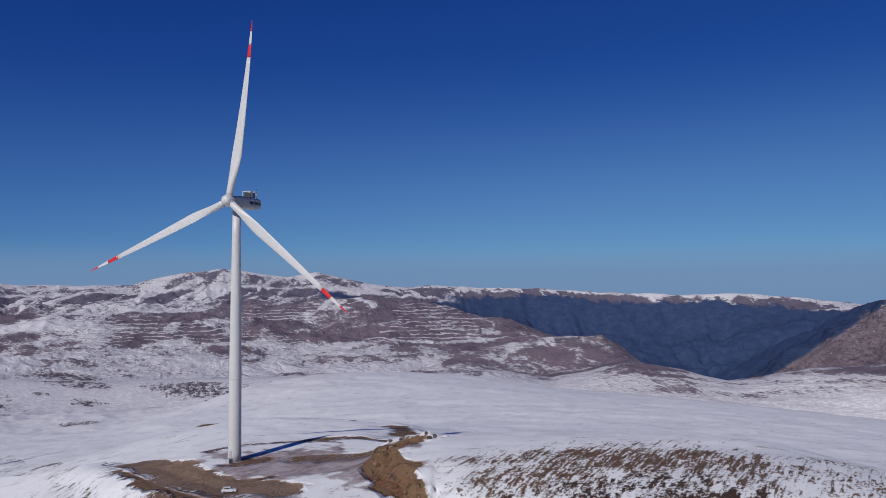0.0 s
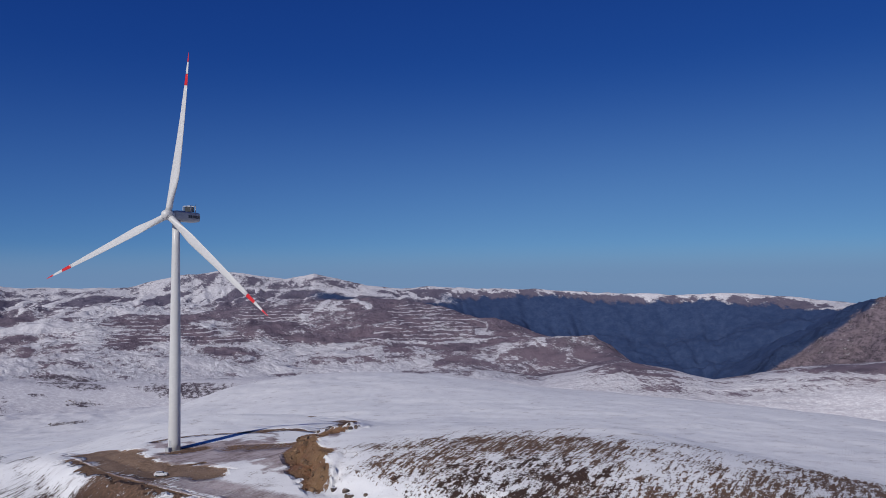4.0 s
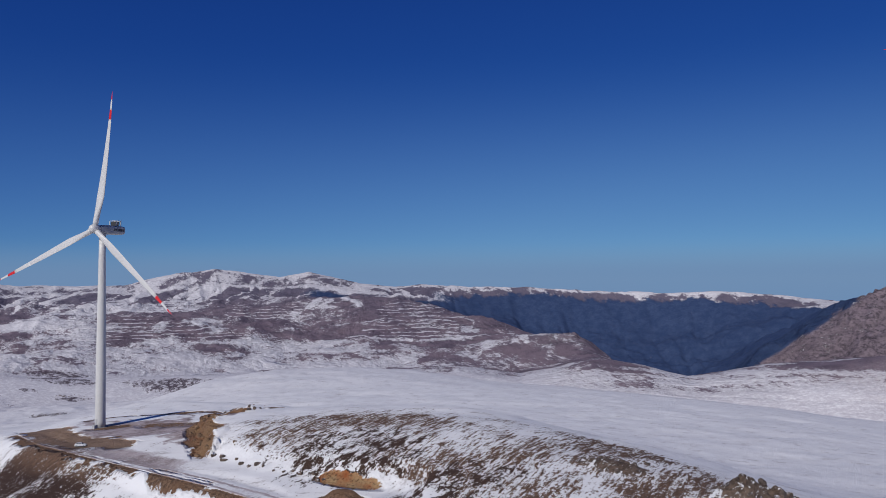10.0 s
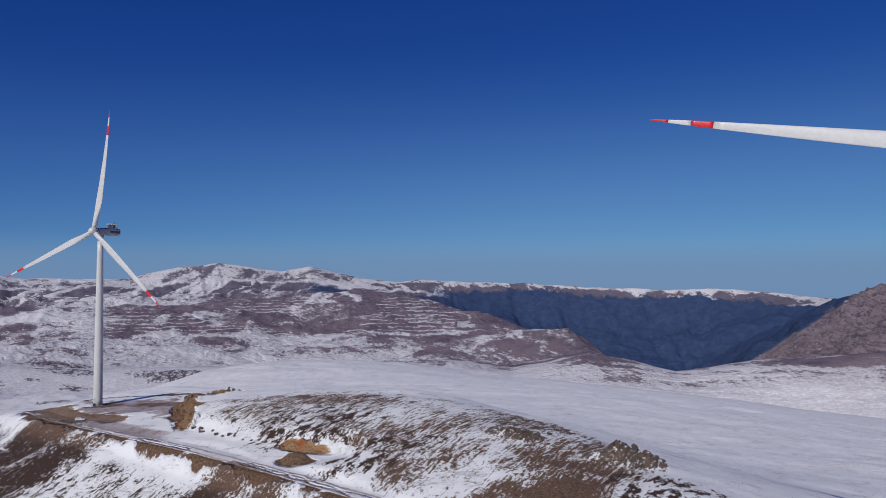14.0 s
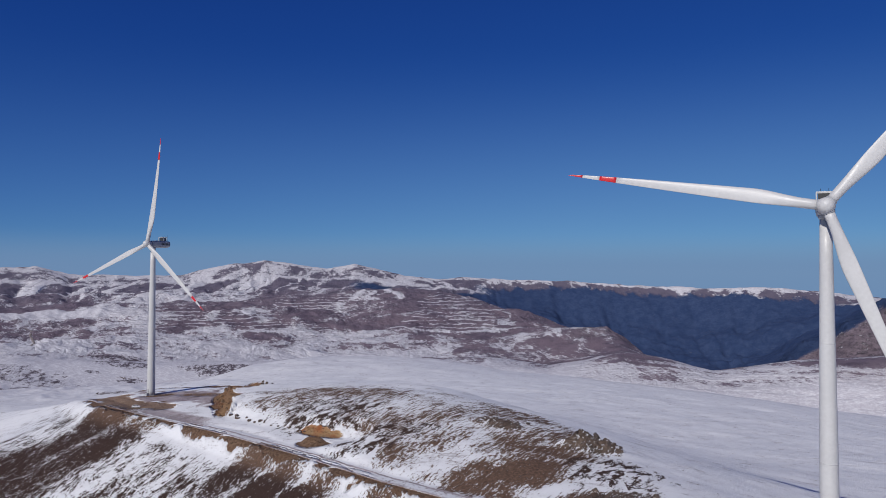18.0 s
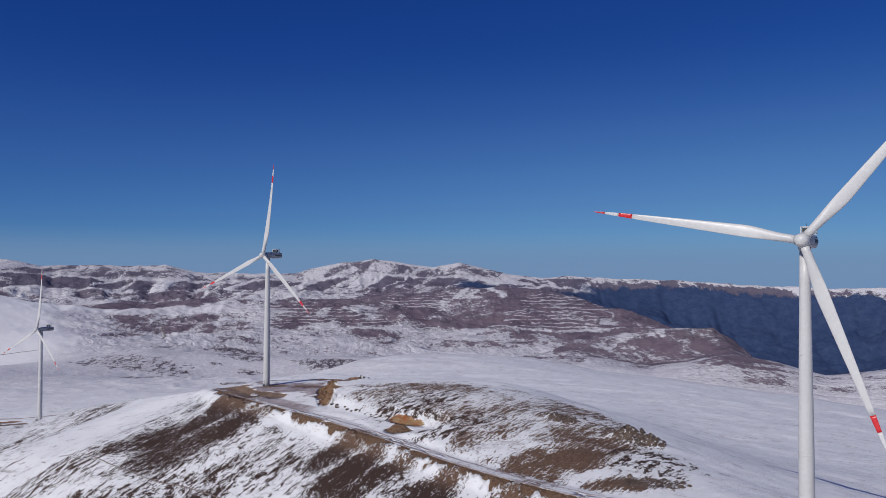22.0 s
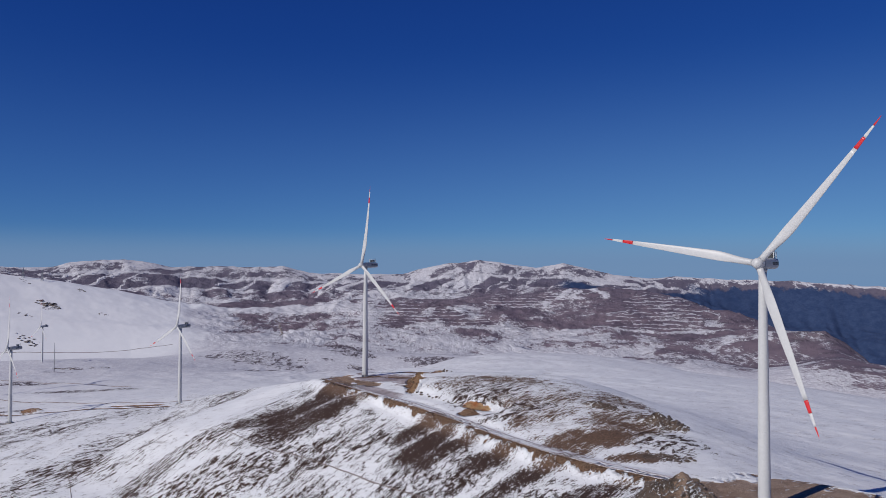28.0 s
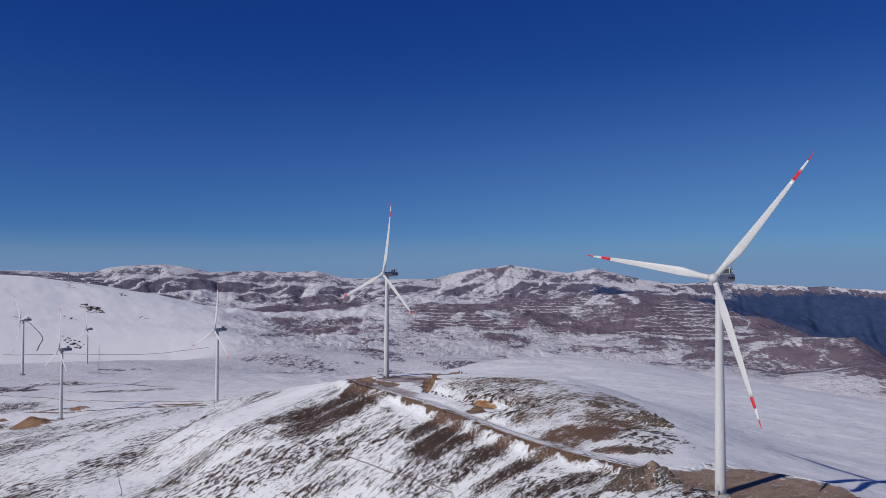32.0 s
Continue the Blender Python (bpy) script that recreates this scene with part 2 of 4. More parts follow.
GROUND = ground_material()
WHITE = plain_material("turbine_white", (0.57, 0.57, 0.56), 0.42, wear=0.03, scale=0.15)
RED = plain_material("signal_red", (0.62, 0.02, 0.025), 0.35, wear=0.08, scale=0.3)
GREY = plain_material("nacelle_grey", (0.42, 0.43, 0.44), 0.45, wear=0.1, scale=0.5)
DARK = plain_material("dark_metal", (0.04, 0.042, 0.045), 0.5, wear=0.1)
CONCRETE = plain_material("concrete", (0.38, 0.36, 0.33), 0.85, wear=0.2, scale=0.8)

# ---- ground ----
CENTRE = (194.6, -393.2, 67.8)


def hash_noise(x, y, seed):
    """Smooth value noise in 0..1 on arrays."""
    xi, yi = np.floor(x).astype(np.int64), np.floor(y).astype(np.int64)
    u, v = x - xi, y - yi
    u, v = u * u * u * (u * (u * 6 - 15) + 10), v * v * v * (v * (v * 6 - 15) + 10)

    def corner(a, b):
        h = (a * 374761393 + b * 668265263 + seed * 974634777) & 0xFFFFFFFF
        h = ((h ^ (h >> 13)) * 1274126177) & 0xFFFFFFFF
        return ((h ^ (h >> 16)) & 0xFFFF) / 65535.0

    return (corner(xi, yi) * (1 - u) + corner(xi + 1, yi) * u) * (1 - v) + (corner(xi, yi + 1) * (1 - u) + corner(xi + 1, yi + 1) * u) * v


def fractal(x, y, size, octaves, seed, rough=0.5, ridged=False):
    total, amp, norm = 0.0, 1.0, 0.0
    for k in range(octaves):
        c, s = math.cos(k * 1.1), math.sin(k * 1.1)
        n = hash_noise((c * x + s * y) / size, (c * y - s * x) / size, seed + k)
        if ridged:
            n = 1 - np.abs(2 * n - 1)
        total, norm = total + amp * n, norm + amp
        size, amp = size / 2.03, amp * rough
    return total / norm


def smooth(v, a, b):
    t = np.clip((v - a) / (b - a), 0, 1)
    return t * t * (3 - 2 * t)


# broad swells every 500 to 600 m and the folds of the ridge every 75 m
SWELLS = [
    [0, -12, -107, -63, -78, -25, 7, 0],
    [2, 35, -35, -42, 66, 112, 45, 0],
    [-17, 59, -31, 81, 23, -77, 58, -14],
    [-53, -89, 46, -65, 36, 36, 59, -46],
    [18, 110, -52, 66, 24, -170, -21, -36],
    [6, -91, -118, -158, -110, 75, -41, -10],
    [-1, -14, 195, 211, 25, 21, -9, -1],
]
FOLDS = [
    [-16.1, -1.5, -0.9, -6.2, -8.7, -0.7, 9.9, 9.6, -0.0],
    [-7.2, 0.3, -0.8, -11.5, -5.5, 2.3, 11.5, 14.2, 3.1],
    [-0.0, 2.3, 3.0, -5.5, 3.5, 13.3, 9.7, 1.6, 0.5],
    [-0.5, -8.7, -5.4, 16.7, 6.6, 13.9, 14.3, 3.4, 0.1],
    [-0.5, -2.9, 12.0, 19.2, 10.6, 17.5, 0.2, -2.1, -0.3],
    [0.4, 2.4, 1.4, -0.4, 6.7, 6.3, 1.0, -0.4, -0.0],
    [0.4, 3.0, 14.1, 15.2, 2.2, -0.2, 0.1, 0.0, -0.0],
]


def hill_height(x, y):
    z = -110.2 + 8.8 * x / 1000 + 6.3 * y / 1000
    for j, row in enumerate(SWELLS):
        for i, a in enumerate(row):
            z = z + a * np.exp(-((x + 2100 - 600 * i) ** 2 + (y + 900 - 500 * j) ** 2) / 320000.0)
    for j, row in enumerate(FOLDS):
        for i, a in enumerate(row):
            z = z + a * np.exp(-((x + 225 - 75 * i) ** 2 + (y + 300 - 75 * j) ** 2) / 7200.0)
    return z


# the far ranges: bearing east of north and elevation, both in degrees, ring by ring
RANGES = {
    2100: [(-62.9, -5.49), (-56.5, -6.1), (-51.0, -6.28), (-45.0, -6.46), (-34.9, -5.85), (-26.3, -6.47), (-16.4, -6.66), (-12.2, -6.64), (-5.4, -6.69), (-1.5, -6.33), (3.2, -7.02), (5.8, -6.55), (8.4, -5.82), (9.2, -5.88), (11.9, -6.25), (13.5, -6.68), (15.0, -7.01), (17.3, -6.59), (20.2, -5.97), (24.4, -5.49), (27.5, -5.12), (35.8, -4.03)],
    2400: [(-62.7, -2.56), (-56.3, -2.95), (-49.0, -3.56), (-42.9, -4.13), (-35.0, -4.74), (-28.1, -4.82), (-20.5, -5.04), (-13.9, -5.27), (-8.0, -4.98), (-1.5, -4.96), (2.0, -4.5), (4.9, -4.17), (7.4, -4.12), (8.7, -4.81), (9.9, -5.82), (12.3, -8.38), (26.2, -7.86), (35.7, -6.31)],
    2850: [(-62.5, 0.41), (-56.1, 0.13), (-54.0, -0.03), (-52.2, -0.31), (-49.6, -0.65), (-47.3, -1.08), (-44.9, -1.52), (-42.8, -1.97), (-40.7, -2.43), (-35.0, -2.82), (-30.0, -2.86), (-25.2, -2.67), (-20.5, -2.52), (-15.6, -2.81), (-12.3, -3.25), (-8.0, -3.09), (-3.6, -2.83), (0.7, -3.15), (2.4, -3.73), (4.9, -4.67), (7.4, -6.92), (12.3, -8.38), (16.2, -8.58), (20.6, -8.29), (26.3, -7.13), (35.8, -3.7)],
    3050: [(-62.3, -0.42), (-56.0, -0.68), (-48.8, -1.51), (-40.7, -2.93), (-35.0, -3.27), (-25.2, -3.35), (-17.3, -3.3), (-12.3, -2.61), (-8.0, -2.23), (-2.8, -2.39), (-1.0, -2.9), (0.7, -3.49), (2.4, -4.07), (4.9, -5.39), (7.4, -7.34), (12.3, -8.78), (16.2, -8.58), (19.2, -7.61), (23.5, -5.54), (27.7, -3.55), (37.2, -0.3)],
    3250: [(-62.2, -1.17), (-55.9, -1.44), (-48.7, -1.73), (-40.7, -2.24), (-35.0, -2.52), (-28.2, -2.46), (-20.5, -2.27), (-12.3, -1.54), (-8.0, -1.41), (-5.4, -1.62), (-2.8, -1.96), (-1.0, -2.6), (2.8, -5.77), (7.0, -7.14), (13.1, -8.34), (16.3, -7.73), (18.6, -6.64), (20.0, -5.97), (21.1, -5.17), (22.2, -4.53), (23.6, -3.58), (25.0, -2.65), (26.3, -1.88), (27.9, -1.21), (31.9, 0.08), (37.3, 1.34)],
    3650: [(-62.1, -1.2), (-55.8, -1.27), (-48.6, -1.55), (-40.6, -1.17), (-35.0, -1.63), (-31.7, -1.48), (-24.5, -1.42), (-16.5, -1.32), (-12.3, -1.28), (-8.0, -1.5), (-5.4, -2.18), (0.7, -5.37), (4.9, -6.78), (13.1, -7.14), (16.0, -6.89), (17.2, -6.34), (18.7, -5.63), (20.2, -4.85), (21.6, -4.04), (23.1, -3.25), (24.5, -2.46), (25.8, -1.84), (28.0, -1.16), (37.5, 0.37)],
    3850: [(-62.0, -1.39), (-55.7, -1.48), (-40.6, -1.83), (-35.0, -2.04), (-24.5, -1.99), (-12.3, -1.84), (-8.0, -2.06), (-5.4, -2.62), (0.7, -4.94), (4.9, -6.23), (13.1, -6.53), (16.9, -6.17), (20.6, -5.41), (26.3, -4.2), (35.8, -2.38)],
    4100: [(-61.9, -0.5), (-55.7, -0.52), (-44.7, -0.54), (-35.0, -1.22), (-24.5, -1.17), (-12.3, -1.03), (-3.6, -1.75), (4.9, -3.83), (13.1, -4.7), (17.0, -4.18), (20.6, -3.27), (24.1, -2.4), (26.3, -2.16), (35.8, -1.88)],
    4450: [(-61.9, 0.27), (-55.7, 0.31), (-52.2, 0.17), (-49.7, 0.26), (-48.6, 0.6), (-47.0, 0.69), (-45.1, 0.79), (-43.5, 0.55), (-41.8, 0.17), (-38.5, 0.32), (-35.1, 0.23), (-33.8, 0.32), (-31.7, -0.17), (-24.5, -0.28), (-22.9, 0.13), (-21.4, 0.43), (-19.6, 0.73), (-18.6, 0.83), (-17.5, 0.75), (-16.1, 0.54), (-14.0, 0.3), (-11.8, 0.65), (-10.1, 0.27), (-8.0, -0.24), (-5.4, -0.54), (-3.6, -0.36), (0.7, -0.61), (4.5, -0.59), (9.1, -0.9), (15.1, -1.1), (17.4, -1.0), (19.2, -0.98), (21.4, -1.19), (23.4, -1.39), (25.1, -1.63), (27.3, -1.76), (35.8, -1.55)],
}


def range_height(phi, r):
    radii = sorted(RANGES)
    table = np.stack([np.interp(phi, [p for p, _ in RANGES[k]], [e for _, e in RANGES[k]]) for k in radii])
    low = table[-1] - 1.6
    table = np.concatenate([table, [low]])
    radii = radii + [4720]
    k = np.clip(np.searchsorted(radii, r) - 1, 0, len(radii) - 2)
    a = np.take_along_axis(table, k[None], 0)[0] if table.shape[1:] == k.shape else table[k, np.arange(table.shape[1])]
    b = np.take_along_axis(table, k[None] + 1, 0)[0]
    radii = np.array(radii, float)
    t = np.clip((r - radii[k]) / (radii[k + 1] - radii[k]), 0, 1)
    t = 0.55 * t + 0.45 * t * t * (3 - 2 * t)
    return CENTRE[2] + r * np.tan(np.radians(a + (b - a) * t))


def along(points, x, y):
    """Distance to a line of points, the height on it, and the side: positive on its right."""
    best, height, side = np.full(x.shape, 1e9), np.zeros(x.shape), np.zeros(x.shape)
    for (ax, ay, az), (bx, by, bz) in zip(points, points[1:]):
        dx, dy = bx - ax, by - ay
        t = np.clip(((x - ax) * dx + (y - ay) * dy) / (dx * dx + dy * dy), 0, 1)
        d = np.hypot(x - ax - t * dx, y - ay - t * dy)
        near = d < best
        best = np.where(near, d, best)
        height = np.where(near, az + t * (bz - az), height)
        side = np.where(near, np.sign((x - ax) * -dy + (y - ay) * dx) * -1, side)
    return best, height, side


# the spur that falls from the pad to the saddle
SPUR = [(-20, 12, -1.5), (-62, 42, -10.5), (-105, 58, -19.5), (-150, 95, -29.5), (-205, 115, -41), (-260, 140, -53.5), (-305, 152, -66.8)]
ROAD = [(-62, 44, -11.5), (-46, 22, -6.5), (-26, -6, -2.5), (-6, -28, -0.9), (16, -43, -1.0), (40, -58, -1.4), (77, -82, -1.8), (120, -114, -2.2), (157, -147, -1.8), (182, -167, -1.2), (212, -187, -0.4), (240, -200, 0.0), (270, -203, -0.2)]
# the crest of the cut above the road, which ends in the ochre face
CUT = [(70, 16, 0), (58, 4, 0), (50, -8, 0), (52, -22, 0), (60, -42, 0), (65, -55, 0), (83, -67, 0), (100, -78, 0), (112, -86, 0), (133, -98, 0), (146, -122, 0)]
LOOP = [(44, 30, 0.5), (52, 70, -4.5), (44, 125, -13), (12, 186, -21), (-25, 221, -26), (-85, 226, -31)]
FAR_TRACK = [(-640, 165, 0), (-560, 152, 0), (-450, 166, 0), (-360, 150, 0), (-312, 138, 0)]
DRAWS = [[(-325, -118, 0), (-319, -55, 0), (-328, 17, 0), (-345, 85, 0), (-372, 110, 0)], [(-345, -110, 0), (-338, -50, 0), (-350, 25, 0), (-375, 80, 0)], [(-395, -62, 0), (-385, 0, 0), (-410, 60, 0), (-440, 96, 0)]]
# the yard below the first turbine, the rim of its pad and the strip behind it
YARD = [(-44, 26, 0), (-24, 2, 0), (-9, -16, 0), (6, -28, 0), (24, -31, 0)]
PAD_RIM = [(-40, 27, 0), (-26, 10, 0), (-12, -7, 0), (2, -20, 0), (11, -25, 0), (17, -20, 0)]
PAD_BACK = [(-14, 15, 0), (-4, 24, 0), (18, 32, 0), (36, 38, 0), (48, 30, 0)]
# patches bare of snow: place, half lengths, turn, amount
PATCHES = [
    (-16, -54, 42, 18, 30, 1.1), (4, -72, 34, 14, 30, 1.05), (-36, -58, 34, 15, 34, 0.95), (-22, -76, 20, 8, 34, 0.80), (-48, -66, 9, 5, 30, 0.85), (-20, -92, 8, 6, 30, 0.85),
    (92, -113, 19, 10, 34, 1.0), (106, -132, 20, 11, 34, 1.05), (122, -145, 22, 10, 34, 1.05), (150, -164, 22, 10, 34, 1.0), (176, -186, 22, 9, 30, 0.95), (204, -212, 22, 9, 20, 0.85),
    (112, -38, 34, 13, -14, 0.72), (92, -46, 20, 10, 10, 0.66), (140, -48, 24, 12, -30, 0.70), (170, -92, 24, 12, 30, 0.66), (174, -118, 24, 9, 34, 0.60),
    (205, -152, 21, 13, 20, 1.15), (214, -130, 18, 10, -20, 1.0), (226, -174, 14, 7, 0, 1.0), (196, -106, 12, 7, -30, 0.80),
]
SPECKLED = [(150, -110, 30, 20, 20, 0.52), (56, -116, 40, 14, 20, 0.40), (20, -112, 40, 16, 20, 0.42), (-95, -90, 60, 30, 20, 0.50), (-30, -130, 70, 28, 15, 0.48), (236, -150, 26, 22, 0, 0.48), (120, -70, 40, 24, -30, 0.46), (-104, -114, 34, 14, 20, 0.50), (-52, -122, 40, 14, 20, 0.52), (-71, -79, 40, 10, 25, 0.48), (25, -150, 44, 12, 20, 0.48), (-110, -80, 30, 9, 25, 0.40), (-180, -60, 60, 8, 50, 0.34), (-907, 324, 60, 60, 0, 0.52), (-600, 60, 60, 50, 0, 0.70), (-455, 10, 70, 34, 50, 0.55), (-400, 90, 90, 12, 60, 0.5), (-720, 190, 90, 60, 0, 0.55)]
BUSHES = [(-192, 775, 26, 70, 10, 0.46), (-690, 870, 130, 60, -10, 0.62), (-640, 340, 120, 22, 20, 0.60), (-860, 400, 110, 25, 20, 0.55), (-738, 1348, 110, 50, 0, 0.60), (-480, 1380, 170, 90, 0, 0.56), (-280, 850, 120, 35, 10, 0.50), (-830, 1500, 120, 60, 0, 0.55), (-440, 70, 120, 20, 33, 0.42), (-560, 20, 150, 40, 33, 0.42), (330, 900, 200, 30, -20, 0.36), (-900, 1120, 220, 120, 0, 0.42), (-1774, 1240, 50, 30, -40, 0.34), (-945, 560, 60, 20, 0, 0.30), (-657, 1232, 46, 26, 20, 0.62), (-759, 1245, 30, 16, 0, 0.55), (-494, 1424, 70, 34, 0, 0.62), (-358, 606, 30, 26, 30, 0.55), (-420, 1300, 60, 14, 20, 0.5), (-540, 95, 46, 20, 30, 0.80), (-600, 175, 60, 12, 20, 0.75), (-880, 320, 70, 18, 20, 0.80), (-986, 630, 70, 16, -30, 0.70)]


def oval(x, y, cx, cy, a, b, turn):
    c, s = math.cos(radians(turn)), math.sin(radians(turn))
    u, v = (x - cx) * c + (y - cy) * s, (y - cy) * c - (x - cx) * s
    return np.hypot(u / a, v / b)


def ground_height(x, y):
    dx, dy = x - CENTRE[0], y - CENTRE[1]
    r, phi = np.hypot(dx, dy), np.degrees(np.arctan2(dx, dy))
    z = hill_height(x, y)
    z = z + (fractal(x, y, 40, 5, 11) - 0.5) * 3.2 * smooth(r, 30, 120)
    z = z + (fractal(x, y, 170, 6, 61, 0.6, True) - 0.6) * (6 + 11 * (1 - smooth(phi, -24, -8)) * smooth(phi, -42, -34)) * smooth(r, 800, 1300)
    c, q = math.cos(radians(12)), math.sin(radians(12))
    z = z + (fractal((c * x - q * y) / 5, q * x + c * y, 16, 4, 83, 0.55) - 0.5) * 0.7 * smooth(y + 0.75 * x, 20, 110) * (1 - smooth(r, 1300, 1700))
    # the broad white dome behind the ridge
    z = z + 27 * smooth(x, -285, -165) * (1 - smooth(x, -50, 270)) * smooth(y, 300, 770) * (1 - smooth(y, 830, 1150))
    ds, zs, _ = along(SPUR, x, y)
    lift = zs - 0.27 * ds - z
    z = z + 0.5 * (lift + np.sqrt(lift * lift + 6.0)) * (1 - smooth(ds, 90, 180))
    d, zr, side = along(ROAD, x, y)
    for px, py, a, b, high in ((-536, 90, 32, 20, 7.0), (-557, 174, 24, 14, 4.0)):
        z = z + high * (1 - smooth(oval(x, y, px, py, a, b, -12), 0.2, 1.1)) * (0.4 + 1.2 * fractal(x, y, 14, 3, 15))
    # the bench between the road and the cut, with the first turbine's pad
    dc, _, cs = along(CUT, x, y)
    gap = dc * cs + (fractal(x, y, 9, 4, 3, 0.6) - 0.5) * 9.0
    inside = smooth(gap, np.where(x > 66, -11.0, -1.8), 0.8) * (1 - smooth(d, 34, 48)) * smooth(-side * d, -6, 0) * smooth(y, -118, -96)
    floor = zr + np.clip(d - 4, 0, 40) * 0.11
    z = z + (np.minimum(floor, z) - z) * inside
    z = z + (0.3 - z) * (1 - smooth(oval(x, y, 14, 6, 34, 28, -10), 0.8, 1.25)) * smooth(gap, -1.0, 0.5)
    z = z + (0.3 - z) * (1 - smooth(oval(x, y, 31, 27, 25, 17, 52), 0.85, 1.25)) * (1 - smooth(x, 47, 54))
    z = z + (-0.5 - z) * (1 - smooth(oval(x, y, 286, -206, 36, 24, 12), 0.8, 1.5))
    z = z + (zr - z) * (1 - smooth(d, 4.0, np.where(side > 0, 10.0 + 8.0 * (1 - smooth(x, -20, 30)), 8.0)))
    z = z + (fractal(x, y, 4.5, 4, 13, 0.6) - 0.5) * 6.5 * (1 - smooth(np.abs(gap), 3.0, 6.0)) * smooth(y, -58, -46) * (1 - smooth(y, 10, 22)) * smooth(d, 12, 18)
    dl, zl, _ = along(LOOP, x, y)
    z = z + (zl - z) * (1 - smooth(dl, 4.0, 14.0))
    z = z + 7.5 * (1 - smooth(oval(x, y, 241, -217, 19, 11, 15), 0.1, 1.0)) * (0.35 + 1.0 * fractal(x, y, 8, 4, 7, 0.6, True))
    z = z + 2.8 * (1 - smooth(oval(x, y, 120, -101, 8.0, 4.2, -25), 0.3, 1.0))
    z = z + 6.5 * (1 - smooth(oval(x, y, 231, -122, 16, 8, 10), 0.05, 1.0)) * (0.05 + 1.2 * fractal(x, y, 8, 4, 9, 0.6, True))
    z = z + 1.8 * (1 - smooth(oval(x, y, 196, -105, 14, 7, -30), 0.1, 1.0))
    wall = smooth(phi, -6, 0) * smooth(r, 3500, 3800)
    rough = (0.6 * fractal(x, y, 620, 7, 21, 0.55, True) + 0.4 * fractal(x, y, 210, 5, 23, 0.6, True) - 0.58) * np.clip((r - 1500) * 0.06, 0, 72) * (0.35 + 0.65 * smooth(r, 2200, 2900)) * (1 + 0.5 * wall) * (1 - 0.8 * (1 - smooth(phi, -46, -36)) * (1 - smooth(r, 2900, 3200)))
    far = range_height(phi, r) + rough * (1 - 0.85 * smooth(r, 4100, 4350)) + (fractal(x, y, 130, 4, 5, 0.6) - 0.5) * 16 * smooth(r, 4000, 4400)
    far = far + (fractal(x, y, 95, 5, 79, 0.6, True) - 0.58) * (15 - 12 * smooth(r, 4100, 4350)) * smooth(r, 2000, 2400) * np.where(r < 2900, 0.2 + 0.8 * smooth(phi, -44, -36), 1.0)
    far = far + (fractal(x, y, 170, 6, 77, 0.62, True) - 0.55) * 85 * smooth(phi, 9, 13) * smooth(r, 2650, 2900) * (1 - smooth(r, 3330, 3450))
    ravine = fractal(phi * 55 + 0.16 * (r - 3400) * smooth(phi, -6, 2), r * 0.10, 130, 5, 71, 0.55, True)
    far = far - (smooth(ravine, 0.45, 0.95) - 0.3) * (16 + 6 * smooth(phi, -5, 2)) * smooth(r, 3300, 3500) * (1 - smooth(r, 4200, 4440))
    w = smooth(r, 1650, 2050)
    return z * (1 - w) + far * w


